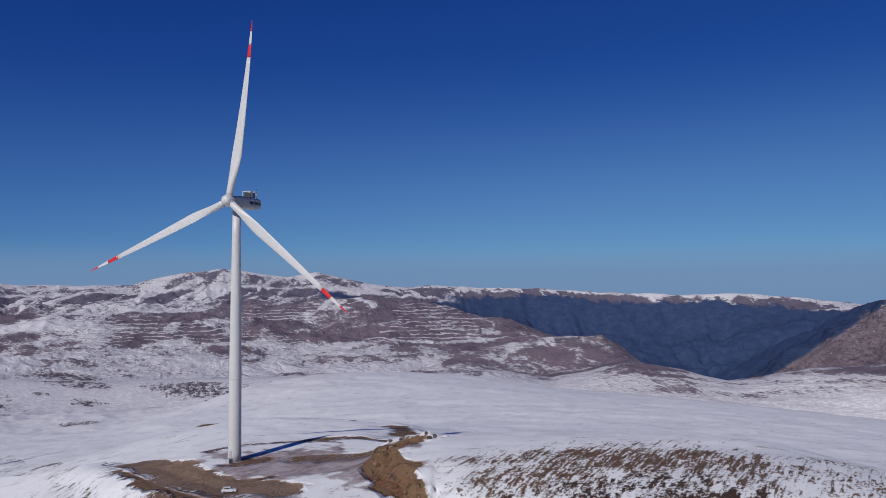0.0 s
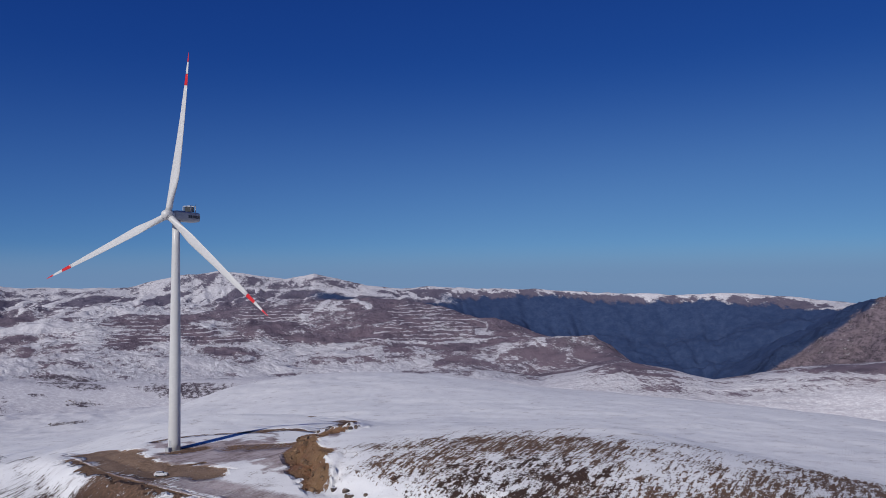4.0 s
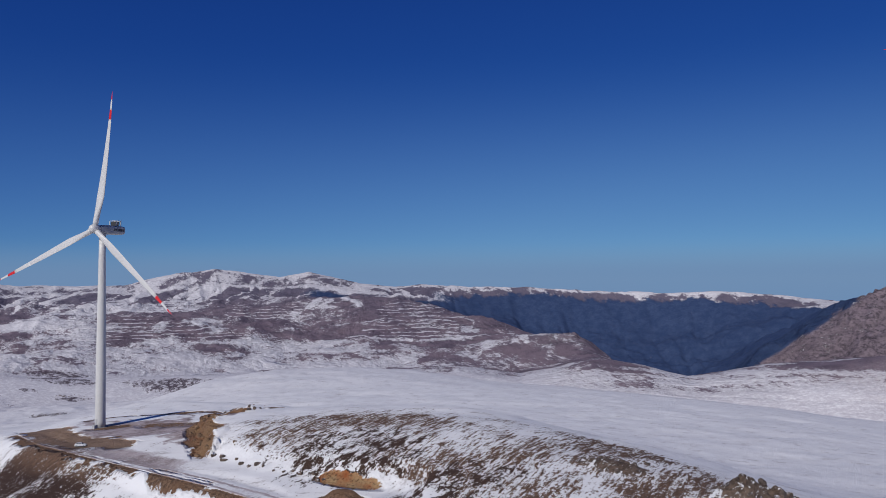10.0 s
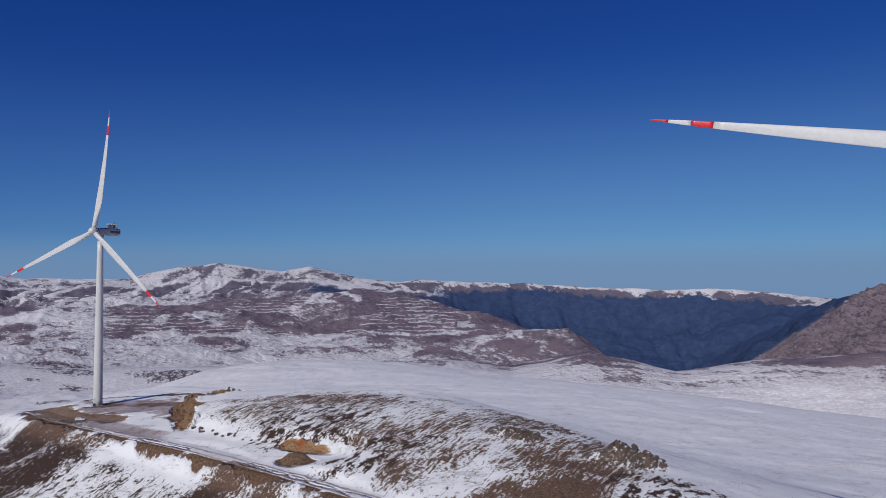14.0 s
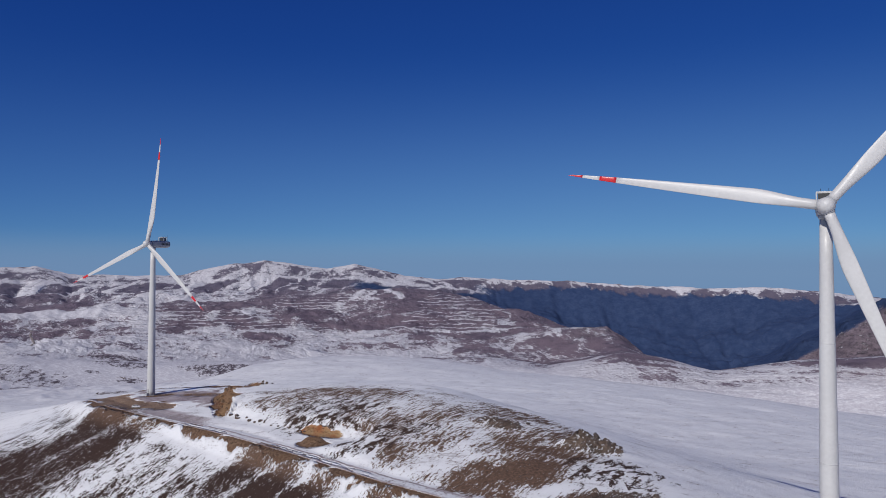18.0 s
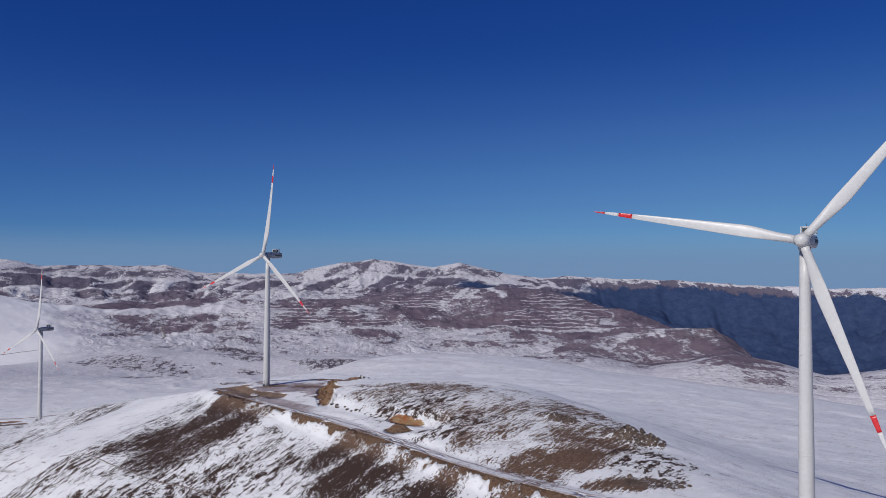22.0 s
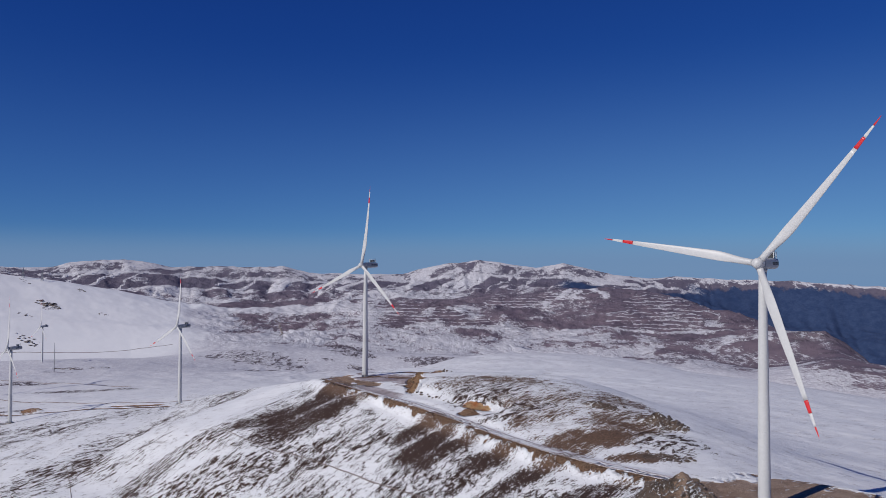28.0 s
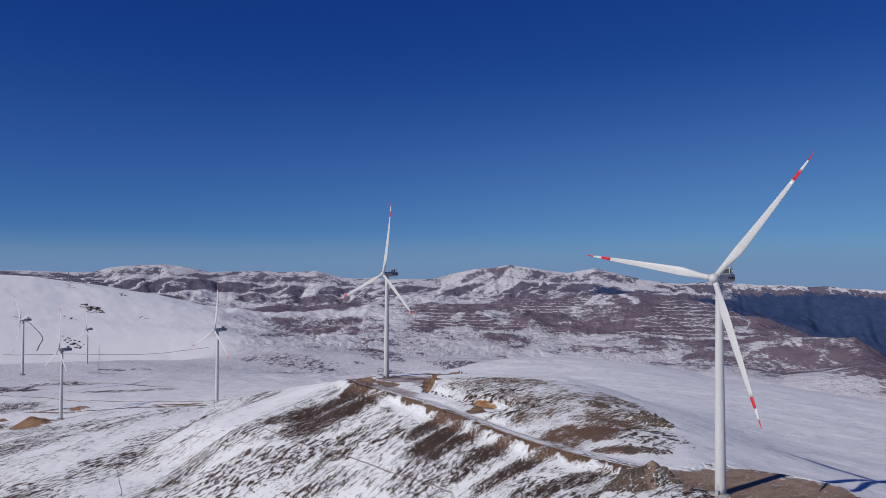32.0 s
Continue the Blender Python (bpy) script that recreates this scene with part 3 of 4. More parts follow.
def ground_cover(x, y, z):
    """How bare of snow, how dusty, how wooded, how rocky; how slushy, how ochre, how distant, how speckled; how stepped and how dark the ground is."""
    dx, dy = x - CENTRE[0], y - CENTRE[1]
    r, phi = np.hypot(dx, dy), np.degrees(np.arctan2(dx, dy))
    el = np.degrees(np.arctan2(z - CENTRE[2], r))
    wobble = fractal(x, y, 26, 5, 31, 0.6) - 0.5
    grit = fractal(x, y, 6, 3, 35, 0.6) - 0.5
    bare = np.full(x.shape, -0.35)
    for px, py, a, b, turn, amount in PATCHES:
        bare = np.maximum(bare, -0.35 + (amount + 0.35) * (1 - smooth(oval(x, y, px, py, a, b, turn) + 1.5 * wobble, 0.35, 1.75)))
    d, _, side = along(ROAD, x, y)
    flank = (side > 0) * smooth(d, 8, 16) * (1 - smooth(d, 70, 120)) * smooth(x, -110, -50)
    c, q = math.cos(radians(58)), math.sin(radians(58))
    tongues = fractal((c * x + q * y) / 1.8, c * y - q * x, 15, 6, 51, 0.68) - 0.5
    knoll = (side < 0) * (1 - smooth(oval(x, y, 160, -85, 98, 50, -40), 0.8, 1.1))
    bare = np.maximum(bare, flank * (0.20 + 2.0 * tongues + 0.8 * wobble) - 0.35 * (1 - flank))
    bare = np.maximum(bare, knoll * (0.40 + 1.3 * wobble + 1.1 * (fractal(x, y, 55, 3, 33) - 0.5)) - 0.35 * (1 - knoll))
    speck = np.full(x.shape, -0.8)
    for px, py, a, b, turn, amount in SPECKLED + BUSHES:
        speck = np.maximum(speck, -0.8 + (amount + 0.8) * (1 - smooth(oval(x, y, px, py, a, b, turn) + 0.5 * wobble, 0.5, 1.2)))
    dc, _, cs = along(CUT, x, y)
    strip = (side < 0) * (dc * cs > -6) * (d < 40) * (x > 40) * (x < 150)
    bare = np.where(strip > 0, np.minimum(bare, -0.2), bare)
    dl, _, _ = along(LOOP, x, y)
    dt, _, _ = along(FAR_TRACK, x, y)
    low = (side > 0) * smooth(d, 70, 130) * (1 - smooth(r, 700, 1000))
    speck = np.maximum(speck, low * (0.18 + 1.8 * (fractal(x, y, 60, 3, 37) - 0.5) + 1.2 * tongues) - 0.8 * (1 - low))
    speck = np.maximum(speck, flank * (0.16 + 1.6 * tongues) - 0.8 * (1 - flank))
    for path in DRAWS:
        df, _, _ = along(path, x, y)
        bare = np.maximum(bare, 0.72 * (1 - smooth(df + 14 * wobble + 8 * grit, 1.0, 6.5)) - 0.35)
    hills = fractal(x, y, 420, 4, 41) - 0.5
    ux, uy = x + 160 * (fractal(x, y, 210, 3, 93) - 0.5), y + 160 * (fractal(x, y, 210, 3, 95) - 0.5)
    channel = smooth(fractal(ux, uy * 0.8, 360, 4, 91, 0.5, True), 0.76, 0.86) * (1 - 0.8 * smooth(phi, -4, 0) * (1 - smooth(r, 2600, 2750)))
    patchy = fractal(ux, uy, 170, 6, 97, 0.62) - 0.5
    flecks = fractal(ux, uy * 0.7, 62, 5, 99, 0.68) - 0.5
    # snow gullies that run aslant down the slopes
    aslant = fractal(phi * 64 - 0.45 * (r - 3800) + 90 * patchy, r * 0.10, 105, 4, 101, 0.5, True)
    gullies = smooth(aslant, 0.68, 0.82)
    ravine = fractal(phi * 55 + 0.16 * (r - 3400) * smooth(phi, -6, 2), r * 0.10, 130, 5, 71, 0.55, True)
    ravine = 0.55 * ravine + 0.45 * fractal(phi * 55 + 0.2 * (r - 4300), r * 0.06, 40, 4, 73, 0.6, True)
    crest = np.interp(phi, [p for p, _ in RANGES[4450]], [e for _, e in RANGES[4450]])
    under = el - crest
    wall = smooth(phi, -9, -4)

    def zone(amount, inside):
        nonlocal bare
        bare = np.maximum(bare, inside * amount - 0.35 * (1 - inside))

    # the white skyline, the brown slopes with gullies below it, and the broad valley
    tops = smooth(r, 4170, 4290)
    zone(0.62 - 0.36 * smooth(under, -0.35, 0.0) + 0.5 * hills + 1.2 * patchy + 1.6 * flecks - 0.25 * gullies + wall * (0.36 - 0.62 * smooth(under + 0.9 * (0.6 - ravine), -0.50, 0.02) + 0.6 * flecks + 1.5 * (fractal(x, y, 26, 3, 105, 0.7) - 0.5)), tops)
    slopes = smooth(r, 3560, 3680) * (1 - smooth(r, 4170, 4290))
    zone(0.96 + 0.5 * hills + 0.8 * flecks - 1.15 * gullies - 0.45 * channel * (phi < -4), slopes)
    valley = smooth(r, 3040, 3150) * (1 - smooth(r, 3560, 3680)) * (1 - smooth(phi, -12, -8))
    plateau = 1 - smooth(oval(phi, r, -33.5, 3265, 4.2, 60, 0), 0.7, 1.1)
    zone(0.64 + 1.0 * hills + 2.2 * patchy + 1.5 * flecks - 0.5 * gullies + 0.4 * plateau, valley)
    # the stepped hill and the apron at its foot
    hill = smooth(phi, -30, -25) * smooth(r, 2480, 2600) * (1 - smooth(r, np.where(phi < -14, 3300.0, 3560.0), np.where(phi < -14, 3400.0, 3700.0)))
    stepped = hill * (1 - smooth(phi, -2, 1)) * (1 - smooth(r, 3150, 3300)) * smooth(fractal(x, y, 330, 2, 45), 0.40, 0.52)
    zone(0.88 + 0.8 * hills + 1.2 * patchy + 1.3 * flecks - 0.85 * channel, hill)
    near_foot = smooth(phi, -18, -4)
    apron = smooth(phi, -24, -17) * smooth(r, 1960 - 100 * near_foot, 2110 - 170 * near_foot) * (1 - smooth(r, 2480, 2600))
    zone(0.50 + 0.26 * smooth(phi, -6, -1) + 0.8 * hills + 1.9 * patchy + 1.5 * flecks - 0.7 * channel, apron)
    snowfield = smooth(r, 1900, 2300) * smooth(phi, -44, -36) * (1 - smooth(phi, -24, -17)) * (1 - smooth(r, 2700, 2820))
    zone(0.28 + 1.2 * patchy + 1.8 * flecks + 0.25 * smooth(r, 2350, 2600), snowfield)
    white_hill = smooth(r, 1750, 2400) * (1 - smooth(phi, -50, -34))
    speck = np.where(r < 2900, speck - 1.5 * white_hill * (speck < 0.1), speck)
    rim = smooth(r, 1150, 1700) * (1 - smooth(r, 2050, 2250)) * smooth(phi, 0, 12)
    edge = rim * smooth(r, 1700, 1850)
    bare = np.maximum(bare, edge * (0.32 + 0.52 * smooth(phi, 1, 4) * (1 - smooth(phi, 11, 15)) + 0.34 * smooth(phi, 15, 18) * smooth(r, 1900, 1980) + 0.5 * hills + 0.4 * patchy + 2.2 * (fractal(phi * 5 + 20 * patchy, r * 0.8, 42, 5, 111, 0.66) - 0.5)) - 0.35 * (1 - edge))
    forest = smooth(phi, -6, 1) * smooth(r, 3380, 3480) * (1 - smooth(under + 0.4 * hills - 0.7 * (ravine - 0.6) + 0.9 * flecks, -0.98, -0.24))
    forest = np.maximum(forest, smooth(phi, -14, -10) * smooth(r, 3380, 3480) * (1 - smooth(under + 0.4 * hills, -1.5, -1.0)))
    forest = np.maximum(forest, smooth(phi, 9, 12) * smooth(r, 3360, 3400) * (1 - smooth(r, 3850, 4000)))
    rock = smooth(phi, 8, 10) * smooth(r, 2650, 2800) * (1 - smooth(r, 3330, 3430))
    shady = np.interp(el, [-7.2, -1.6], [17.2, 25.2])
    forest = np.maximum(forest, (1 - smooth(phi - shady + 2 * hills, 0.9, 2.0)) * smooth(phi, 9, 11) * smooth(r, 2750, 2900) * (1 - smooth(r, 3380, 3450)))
    bare = np.where(rock > 0.3, 0.86 + 0.5 * hills, bare)
    knobs = np.zeros(x.shape)
    for px, py, a, b, turn in ((241, -217, 20, 12, 15), (230, -122, 17, 9, 10), (196, -105, 13, 7, -30), (236, -172, 14, 7, 0)):
        knobs = np.maximum(knobs, 1 - smooth(oval(x, y, px, py, a, b, turn) + wobble, 0.6, 1.1))
    rock = np.maximum(rock, 0.8 * knobs)
    rock = np.maximum(rock, 0.8 * smooth(phi, 4, 6) * (1 - smooth(phi, 9.5, 11)) * smooth(r, 2280, 2330) * (1 - smooth(r, 2480, 2560)))
    bare = np.maximum(bare, 0.86 * knobs - 0.35 * (1 - knobs))
    bare = np.where(r < 2900, bare - 1.2 * white_hill, bare)
    below = side > 0
    bank = np.where(below, smooth(d, 2.6, 3.6) * (1 - smooth(d + 7 * wobble + 10 * grit, 4.8, 6.6)), 0.0)
    dirt = 0.95 * bank * smooth(x, -60, -30)
    gap = dc * cs
    face = (1 - smooth(np.abs(gap - 1.0) + 9 * wobble + 5 * grit - 1.0 * smooth(y, -30, -12), 2.2, 4.4)) * smooth(y, -58, -48) * (1 - smooth(y, 2, 12))
    dirt = np.maximum(dirt, 0.92 * face)
    ochre = np.maximum(0.25 * face, (1 - smooth(oval(x, y, 120, -87, 17, 7, -30), 0.7, 1.1)))
    dirt = np.maximum(dirt, (1 - smooth(oval(x, y, 120.3, -88.3, 13, 2.9, -30) + 1.2 * wobble, 0.6, 1.1)))
    dirt = np.maximum(dirt, 0.95 * (1 - smooth(oval(x, y, 120, -101, 8.5, 4.6, -25), 0.8, 1.15)))
    dirt = np.maximum(dirt, 0.78 * (1 - smooth(oval(x, y, 286, -206, 38, 24, 12) + 1.6 * wobble + 0.8 * grit, 0.7, 1.2)))
    yard = 1 - smooth(along(YARD, x, y)[0] + 9 * wobble + 7 * grit, 5.0, 8.0)
    dirt = np.maximum(dirt, 0.86 * yard)
    dirt = np.maximum(dirt, 0.98 * (1 - smooth(along(PAD_RIM, x, y)[0] + 2.5 * grit, 0.6, 1.6)))
    dirt = np.maximum(dirt, 0.74 * (1 - smooth(along(PAD_BACK, x, y)[0] + 6 * grit, 1.0, 3.0)))
    dirt = np.maximum(dirt, 0.62 * (1 - smooth(oval(x, y, 32, 6, 15, 5, 20) + 2.0 * wobble, 0.5, 1.2)))
    dirt = np.maximum(dirt, 0.75 * (1 - smooth(oval(x, y, 4, 0, 10, 6, 20) + 1.5 * grit, 0.6, 1.2)))
    dirt = np.maximum(dirt, 0.84 * (1 - smooth(dl + 8 * grit, 3.0, 7.0)) * smooth(fractal(x, y, 25, 2, 17), 0.3, 0.5) * smooth(y, 36, 60))
    dirt = np.maximum(dirt, 0.72 * (1 - smooth(dt, 2.5, 5.0)))
    for px, py, a, b in ((-536, 90, 34, 20), (-557, 174, 24, 14), (-385, 168, 60, 5), (-640, 120, 30, 8)):
        heap = 1 - smooth(oval(x, y, px, py, a, b, -12) + 1.6 * wobble, 0.7, 1.2)
        dirt, ochre = np.maximum(dirt, 0.85 * heap), np.maximum(ochre, 0.35 * heap)
    packed = 1 - smooth(oval(x, y, 286, -206, 44, 30, 12), 0.9, 1.2)
    packed = np.maximum(packed, 0.55 * yard)
    rut = (1 - smooth(np.abs(d + 3 * grit - 1.1), 0.25, 0.7)) * smooth(fractal(x, y, 14, 3, 19), 0.42, 0.6)
    dirt = np.maximum(dirt, 0.52 * rut)
    slush = 0.40 * (1 - smooth(d, 3.0, 5.0)) + 0.22 * (1 - smooth(np.abs(d + 2 * grit - 2.4), 0.3, 0.9))
    slush = np.maximum(slush, 0.70 * (1 - smooth(oval(x, y, 20, -3, 38, 30, -20) + 1.3 * wobble + 0.8 * grit, 0.6, 1.15)))
    slush = np.maximum(slush, 0.60 * (side < 0) * (x > 15) * (1 - smooth(x, 50, 80)) * (1 - smooth(d + 8 * wobble, 9, 17)))
    slush = np.maximum(slush, rim * (0.28 + 0.8 * hills))
    far = smooth(r, 700, 1600)
    # the last layout value grows with distance and drives the painted haze tint
    return (bare, dirt, forest, rock), (slush, ochre, far, speck), (stepped, flank, packed, smooth(r, 2700, 4100))


def build_ground():
    radii = np.concatenate([np.arange(4, 90, 6), np.arange(90, 480, 1.15), np.arange(480, 900, 2.6), np.arange(900, 1900, 8), np.arange(1900, 4500, 11), np.arange(4500, 4700, 30), [4720]])
    angles = np.concatenate([np.arange(-76, 47, 0.125), np.arange(47, 284, 4.0)])
    na, nr = len(angles), len(radii)
    a, r = np.meshgrid(np.radians(angles), radii)
    x, y = CENTRE[0] + r * np.sin(a), CENTRE[1] + r * np.cos(a)
    x, y = x.ravel(), y.ravel()
    z = ground_height(x, y)
    co = np.stack([x, y, z], 1)
    i, j = np.meshgrid(np.arange(nr - 1), np.arange(na), indexing="ij")
    jn = (j + 1) % na
    quads = np.stack([i * na + j, i * na + jn, (i + 1) * na + jn, (i + 1) * na + j], -1).reshape(-1, 4)[:, ::-1]
    me = bpy.data.meshes.new("ground")
    me.vertices.add(len(co))
    me.vertices.foreach_set("co", co.astype(np.float32).ravel())
    me.loops.add(quads.size)
    me.loops.foreach_set("vertex_index", quads.astype(np.int32).ravel())
    me.polygons.add(len(quads))
    me.polygons.foreach_set("loop_start", np.arange(0, quads.size, 4, dtype=np.int32))
    me.polygons.foreach_set("loop_total", np.full(len(quads), 4, dtype=np.int32))
    me.polygons.foreach_set("use_smooth", np.ones(len(quads), dtype=bool))
    me.update(calc_edges=True)
    for name, four in zip(("cover", "mixture", "layout"), ground_cover(x, y, z)):
        att = me.attributes.new(name, "FLOAT_COLOR", "POINT")
        att.data.foreach_set("color", np.stack(four, 1).astype(np.float32).ravel())
    me.materials.append(GROUND)
    return tagged(new("ground", me), "snow-covered mountain land with bare brown slopes and far ranges", "ground", kind="structure")


ground = build_ground()


def height_at(x, y):
    return float(ground_height(np.array([float(x)]), np.array([float(y)]))[0])


# ---- things ----


def track(points, wide, label, proud=0.45):
    """A narrow track laid over the land, its edges sunk into the snow."""
    line = []
    for (ax, ay), (bx, by) in zip(points, points[1:]):
        n = max(2, int(math.hypot(bx - ax, by - ay) / 9))
        line += [(ax + (bx - ax) * k / n, ay + (by - ay) * k / n) for k in range(n)]
    line.append(points[-1])
    p = np.array(line, float)
    for _ in range(6):
        p[1:-1] = 0.5 * p[1:-1] + 0.25 * (p[:-2] + p[2:])
    p[:, 0] += (fractal(p[:, 0], p[:, 1], 60, 3, 7) - 0.5) * 8
    way = np.gradient(p, axis=0)
    way /= np.linalg.norm(way, axis=1)[:, None]
    out = np.stack([-way[:, 1], way[:, 0]], 1)
    bm = bmesh.new()
    rows = []
    for off, up in ((-0.75, -1.2), (-0.5, proud), (0.5, proud), (0.75, -1.2)):
        q = p + out * off * wide
        z = ground_height(q[:, 0], q[:, 1]) + up
        rows.append([bm.verts.new((a, b, c)) for (a, b), c in zip(q, z)])
    for a, b in zip(rows, rows[1:]):
        for k in range(len(p) - 1):
            bm.faces.new((a[k], b[k], b[k + 1], a[k + 1])).smooth = True
    bmesh.ops.recalc_face_normals(bm, faces=bm.faces)
    me = bpy.data.meshes.new("track")
    bm.to_mesh(me)
    bm.free()
    me.materials.append(TRACK)
    return tagged(new("track", me), label, "track", kind="structure")


def part(name, bm, material, parent, label="", m=None):
    me = bpy.data.meshes.new(name)
    bmesh.ops.recalc_face_normals(bm, faces=bm.faces)
    bm.to_mesh(me)
    bm.free()
    for mat in material if isinstance(material, (list, tuple)) else [material]:
        me.materials.append(mat)
    ob = new(name, me)
    ob.parent = parent
    if m is not None:
        ob.matrix_basis = m
    return tagged(ob, label)


def lathe(profile, sides=32, closed=True):
    """A bmesh turned about z from (radius, height) pairs."""
    bm = bmesh.new()
    rings = []
    for r, z in profile:
        rings.append([bm.verts.new((r * math.cos(2 * math.pi * k / sides), r * math.sin(2 * math.pi * k / sides), z)) for k in range(sides)])
    for a, b in zip(rings, rings[1:]):
        for k in range(sides):
            f = bm.faces.new((a[k], a[(k + 1) % sides], b[(k + 1) % sides], b[k]))
            f.smooth = True
    if closed:
        bm.faces.new(rings[0][::-1])
        bm.faces.new(rings[-1])
    return bm


def box(sx, sy, sz, bevel=0.0, at=(0, 0, 0), bm=None):
    bm = bm or bmesh.new()
    got = bmesh.ops.create_cube(bm, size=1.0, matrix=Matrix.Translation(at) @ Matrix.Diagonal((sx, sy, sz, 1)))
    if bevel:
        edges = list({e for v in got["verts"] for e in v.link_edges})
        bmesh.ops.bevel(bm, geom=edges, offset=bevel, segments=2, affect="EDGES", profile=0.7)
    return bm


def blade_section(s):
    """Chord, thickness, twist, sweep of the chord's middle and bend at a span of s from 0 to 1."""
    if s < 0.04:
        chord, thick = 2.3, 2.3
    elif s < 0.24:
        t = (s - 0.04) / 0.20
        t = t * t * (3 - 2 * t)
        chord, thick = 2.3 + 1.25 * t, 2.3 - 1.35 * t
    else:
        t = (s - 0.24) / 0.76
        chord = 3.55 * (1 - t) ** 0.9 * 0.86 + 0.14 * 3.55 * math.sqrt(max(0.0, 1 - t ** 6))
        thick = 0.95 * (1 - t) ** 1.1 + 0.06
    twist = 16 * (1 - s) ** 2
    return chord, thick, twist, 0.28 * (chord - 2.3), 2.4 * s ** 2.2


BLADE = 58.4


def blade_piece(s0, s1, steps):
    """A stretch of a blade: its span along z, its chord along x, the wind from -y."""
    bm = bmesh.new()
    rings = []
    for k in range(steps + 1):
        s = s0 + (s1 - s0) * k / steps
        chord, thick, twist, shift, bend = blade_section(s)
        c, q = math.cos(radians(twist)), math.sin(radians(twist))
        ring = []
        for n in range(20):
            a = 2 * math.pi * n / 20
            u, v = 0.5 * math.cos(a), 0.5 * math.sin(a)
            w = min(1, max(0, (s - 0.04) / 0.16))
            v *= 1 - 0.55 * w * (0.5 - u)
            px, py = u * chord + shift, v * thick
            ring.append(bm.verts.new((c * px - q * py, q * px + c * py - bend, 1.2 + s * BLADE)))
        rings.append(ring)
    for a, b in zip(rings, rings[1:]):
        for n in range(20):
            bm.faces.new((a[n], a[(n + 1) % 20], b[(n + 1) % 20], b[n])).smooth = True
    bm.faces.new(rings[0][::-1])
    bm.faces.new(rings[-1])
    return bm


def nacelle_shell():
    """A housing of rounded section along y, narrowed at both ends."""
    bm = bmesh.new()
    rings = []
    for y, wide, high, drop in ((-2.3, 1.45, 1.45, 0.0), (-1.6, 1.75, 1.8, 0.0), (-0.4, 1.95, 1.95, 0.0), (4.0, 1.98, 1.98, 0.0), (9.0, 1.98, 1.92, 0.05), (10.7, 1.85, 1.72, 0.14), (11.2, 1.45, 1.35, 0.2)):
        ring = []
        for k in range(28):
            a = 2 * math.pi * k / 28
            c, q = math.cos(a), math.sin(a)
            ring.append(bm.verts.new((wide * math.copysign(abs(c) ** 0.5, c), y, 85.0 + drop + high * math.copysign(abs(q) ** 0.5, q))))
        rings.append(ring)
    for a, b in zip(rings, rings[1:]):
        for k in range(28):
            bm.faces.new((a[k], a[(k + 1) % 28], b[(k + 1) % 28], b[k])).smooth = True
    bm.faces.new(rings[0][::-1])
    bm.faces.new(rings[-1])
    return bm


def wind_turbine(label, group="wind turbines on the ridge"):
    """Hub 85 m above the ground; the rotor looks along -y."""
    root = new("wind_turbine")
    tagged(root, label, "wind turbine", group)
    tower = part("tower", lathe([(2.15, 0), (2.12, 3), (1.98, 27), (1.72, 51), (1.42, 74), (1.30, 82.4)], 40), WHITE, root)
    for z, r in ((27.0, 2.0), (54.0, 1.70)):
        part("flange", lathe([(r, z - 0.1), (r, z + 0.1)], 40), WHITE, tower)
    bm = box(0.95, 0.12, 2.2, 0.04, (0, -2.12, 2.9))
    part("door", bm, GREY, tower, "grey steel tower door")
    part("stair", box(1.4, 1.6, 1.7, 0.05, (0, -2.9, 0.85)), GREY, tower)
    part("foundation", lathe([(4.2, -1.2), (4.2, 0.12), (2.7, 0.3), (2.7, 0.32)], 40), CONCRETE, root, "round concrete foundation")
    nacelle = part("nacelle", nacelle_shell(), GREY, root, "grey rounded nacelle housing")
    cooler = part("cooler", box(3.0, 1.9, 1.75, 0.08, (0, 6.9, 87.95)), DARK, nacelle, "dark radiator on the nacelle roof")
    for k in range(6):
        part("fin", box(3.06, 0.07, 1.6, 0.0, (0, 6.1 + 0.32 * k, 87.95)), GREY, cooler)
    for fy in (5.7, 8.2):
        bm = box(3.9, 0.26, 0.24, 0.05, (0, fy, 89.15))
        for sx in (-1.82, 1.82):
            box(0.26, 0.26, 2.3, 0.05, (sx, fy, 88.05), bm)
        part("cooler_frame", bm, WHITE, nacelle, "white hoop round the radiator")
    for sx in (-1.82, 1.82):
        part("cooler_rail", box(0.16, 2.3, 0.16, 0.03, (sx, 6.95, 89.15)), WHITE, nacelle)
    part("hatch", box(1.5, 1.8, 0.16, 0.06, (0, 2.6, 87.02)), GREY, nacelle)
    for mx in (-0.9, 0.9):
        part("mast", lathe([(0.06, 86.8), (0.05, 90.3)], 8), DARK, nacelle, "", pose(mx, 9.4, 0))
    for sx in (-1, 1):
        bm = bmesh.new()
        for k, wide in enumerate((0.7, 0.95, 0.6, 0.9, 0.8, 0.7)):
            box(0.03, wide, 1.05, 0.0, (sx * 2.0, 4.6 + k * 1.05, 85.1), bm)
        part("lettering", bm, DARK, nacelle, "dark unreadable lettering")
    part("yaw_ring", lathe([(1.5, 82.3), (1.6, 83.3)], 32), GREY, root)
    hub_pose = pose(0, -4.2, 85.0, -4, 0, 0)
    bm = lathe([(0.05, -2.5), (0.8, -2.36), (1.45, -1.9), (1.8, -1.1), (1.95, -0.2), (1.92, 0.7), (1.75, 1.7)], 40)
    bm.transform(pose(0, 0, 0, -90, 0, 0))
    hub = part("hub", bm, WHITE, root, "", hub_pose)
    return root, hub, hub_pose


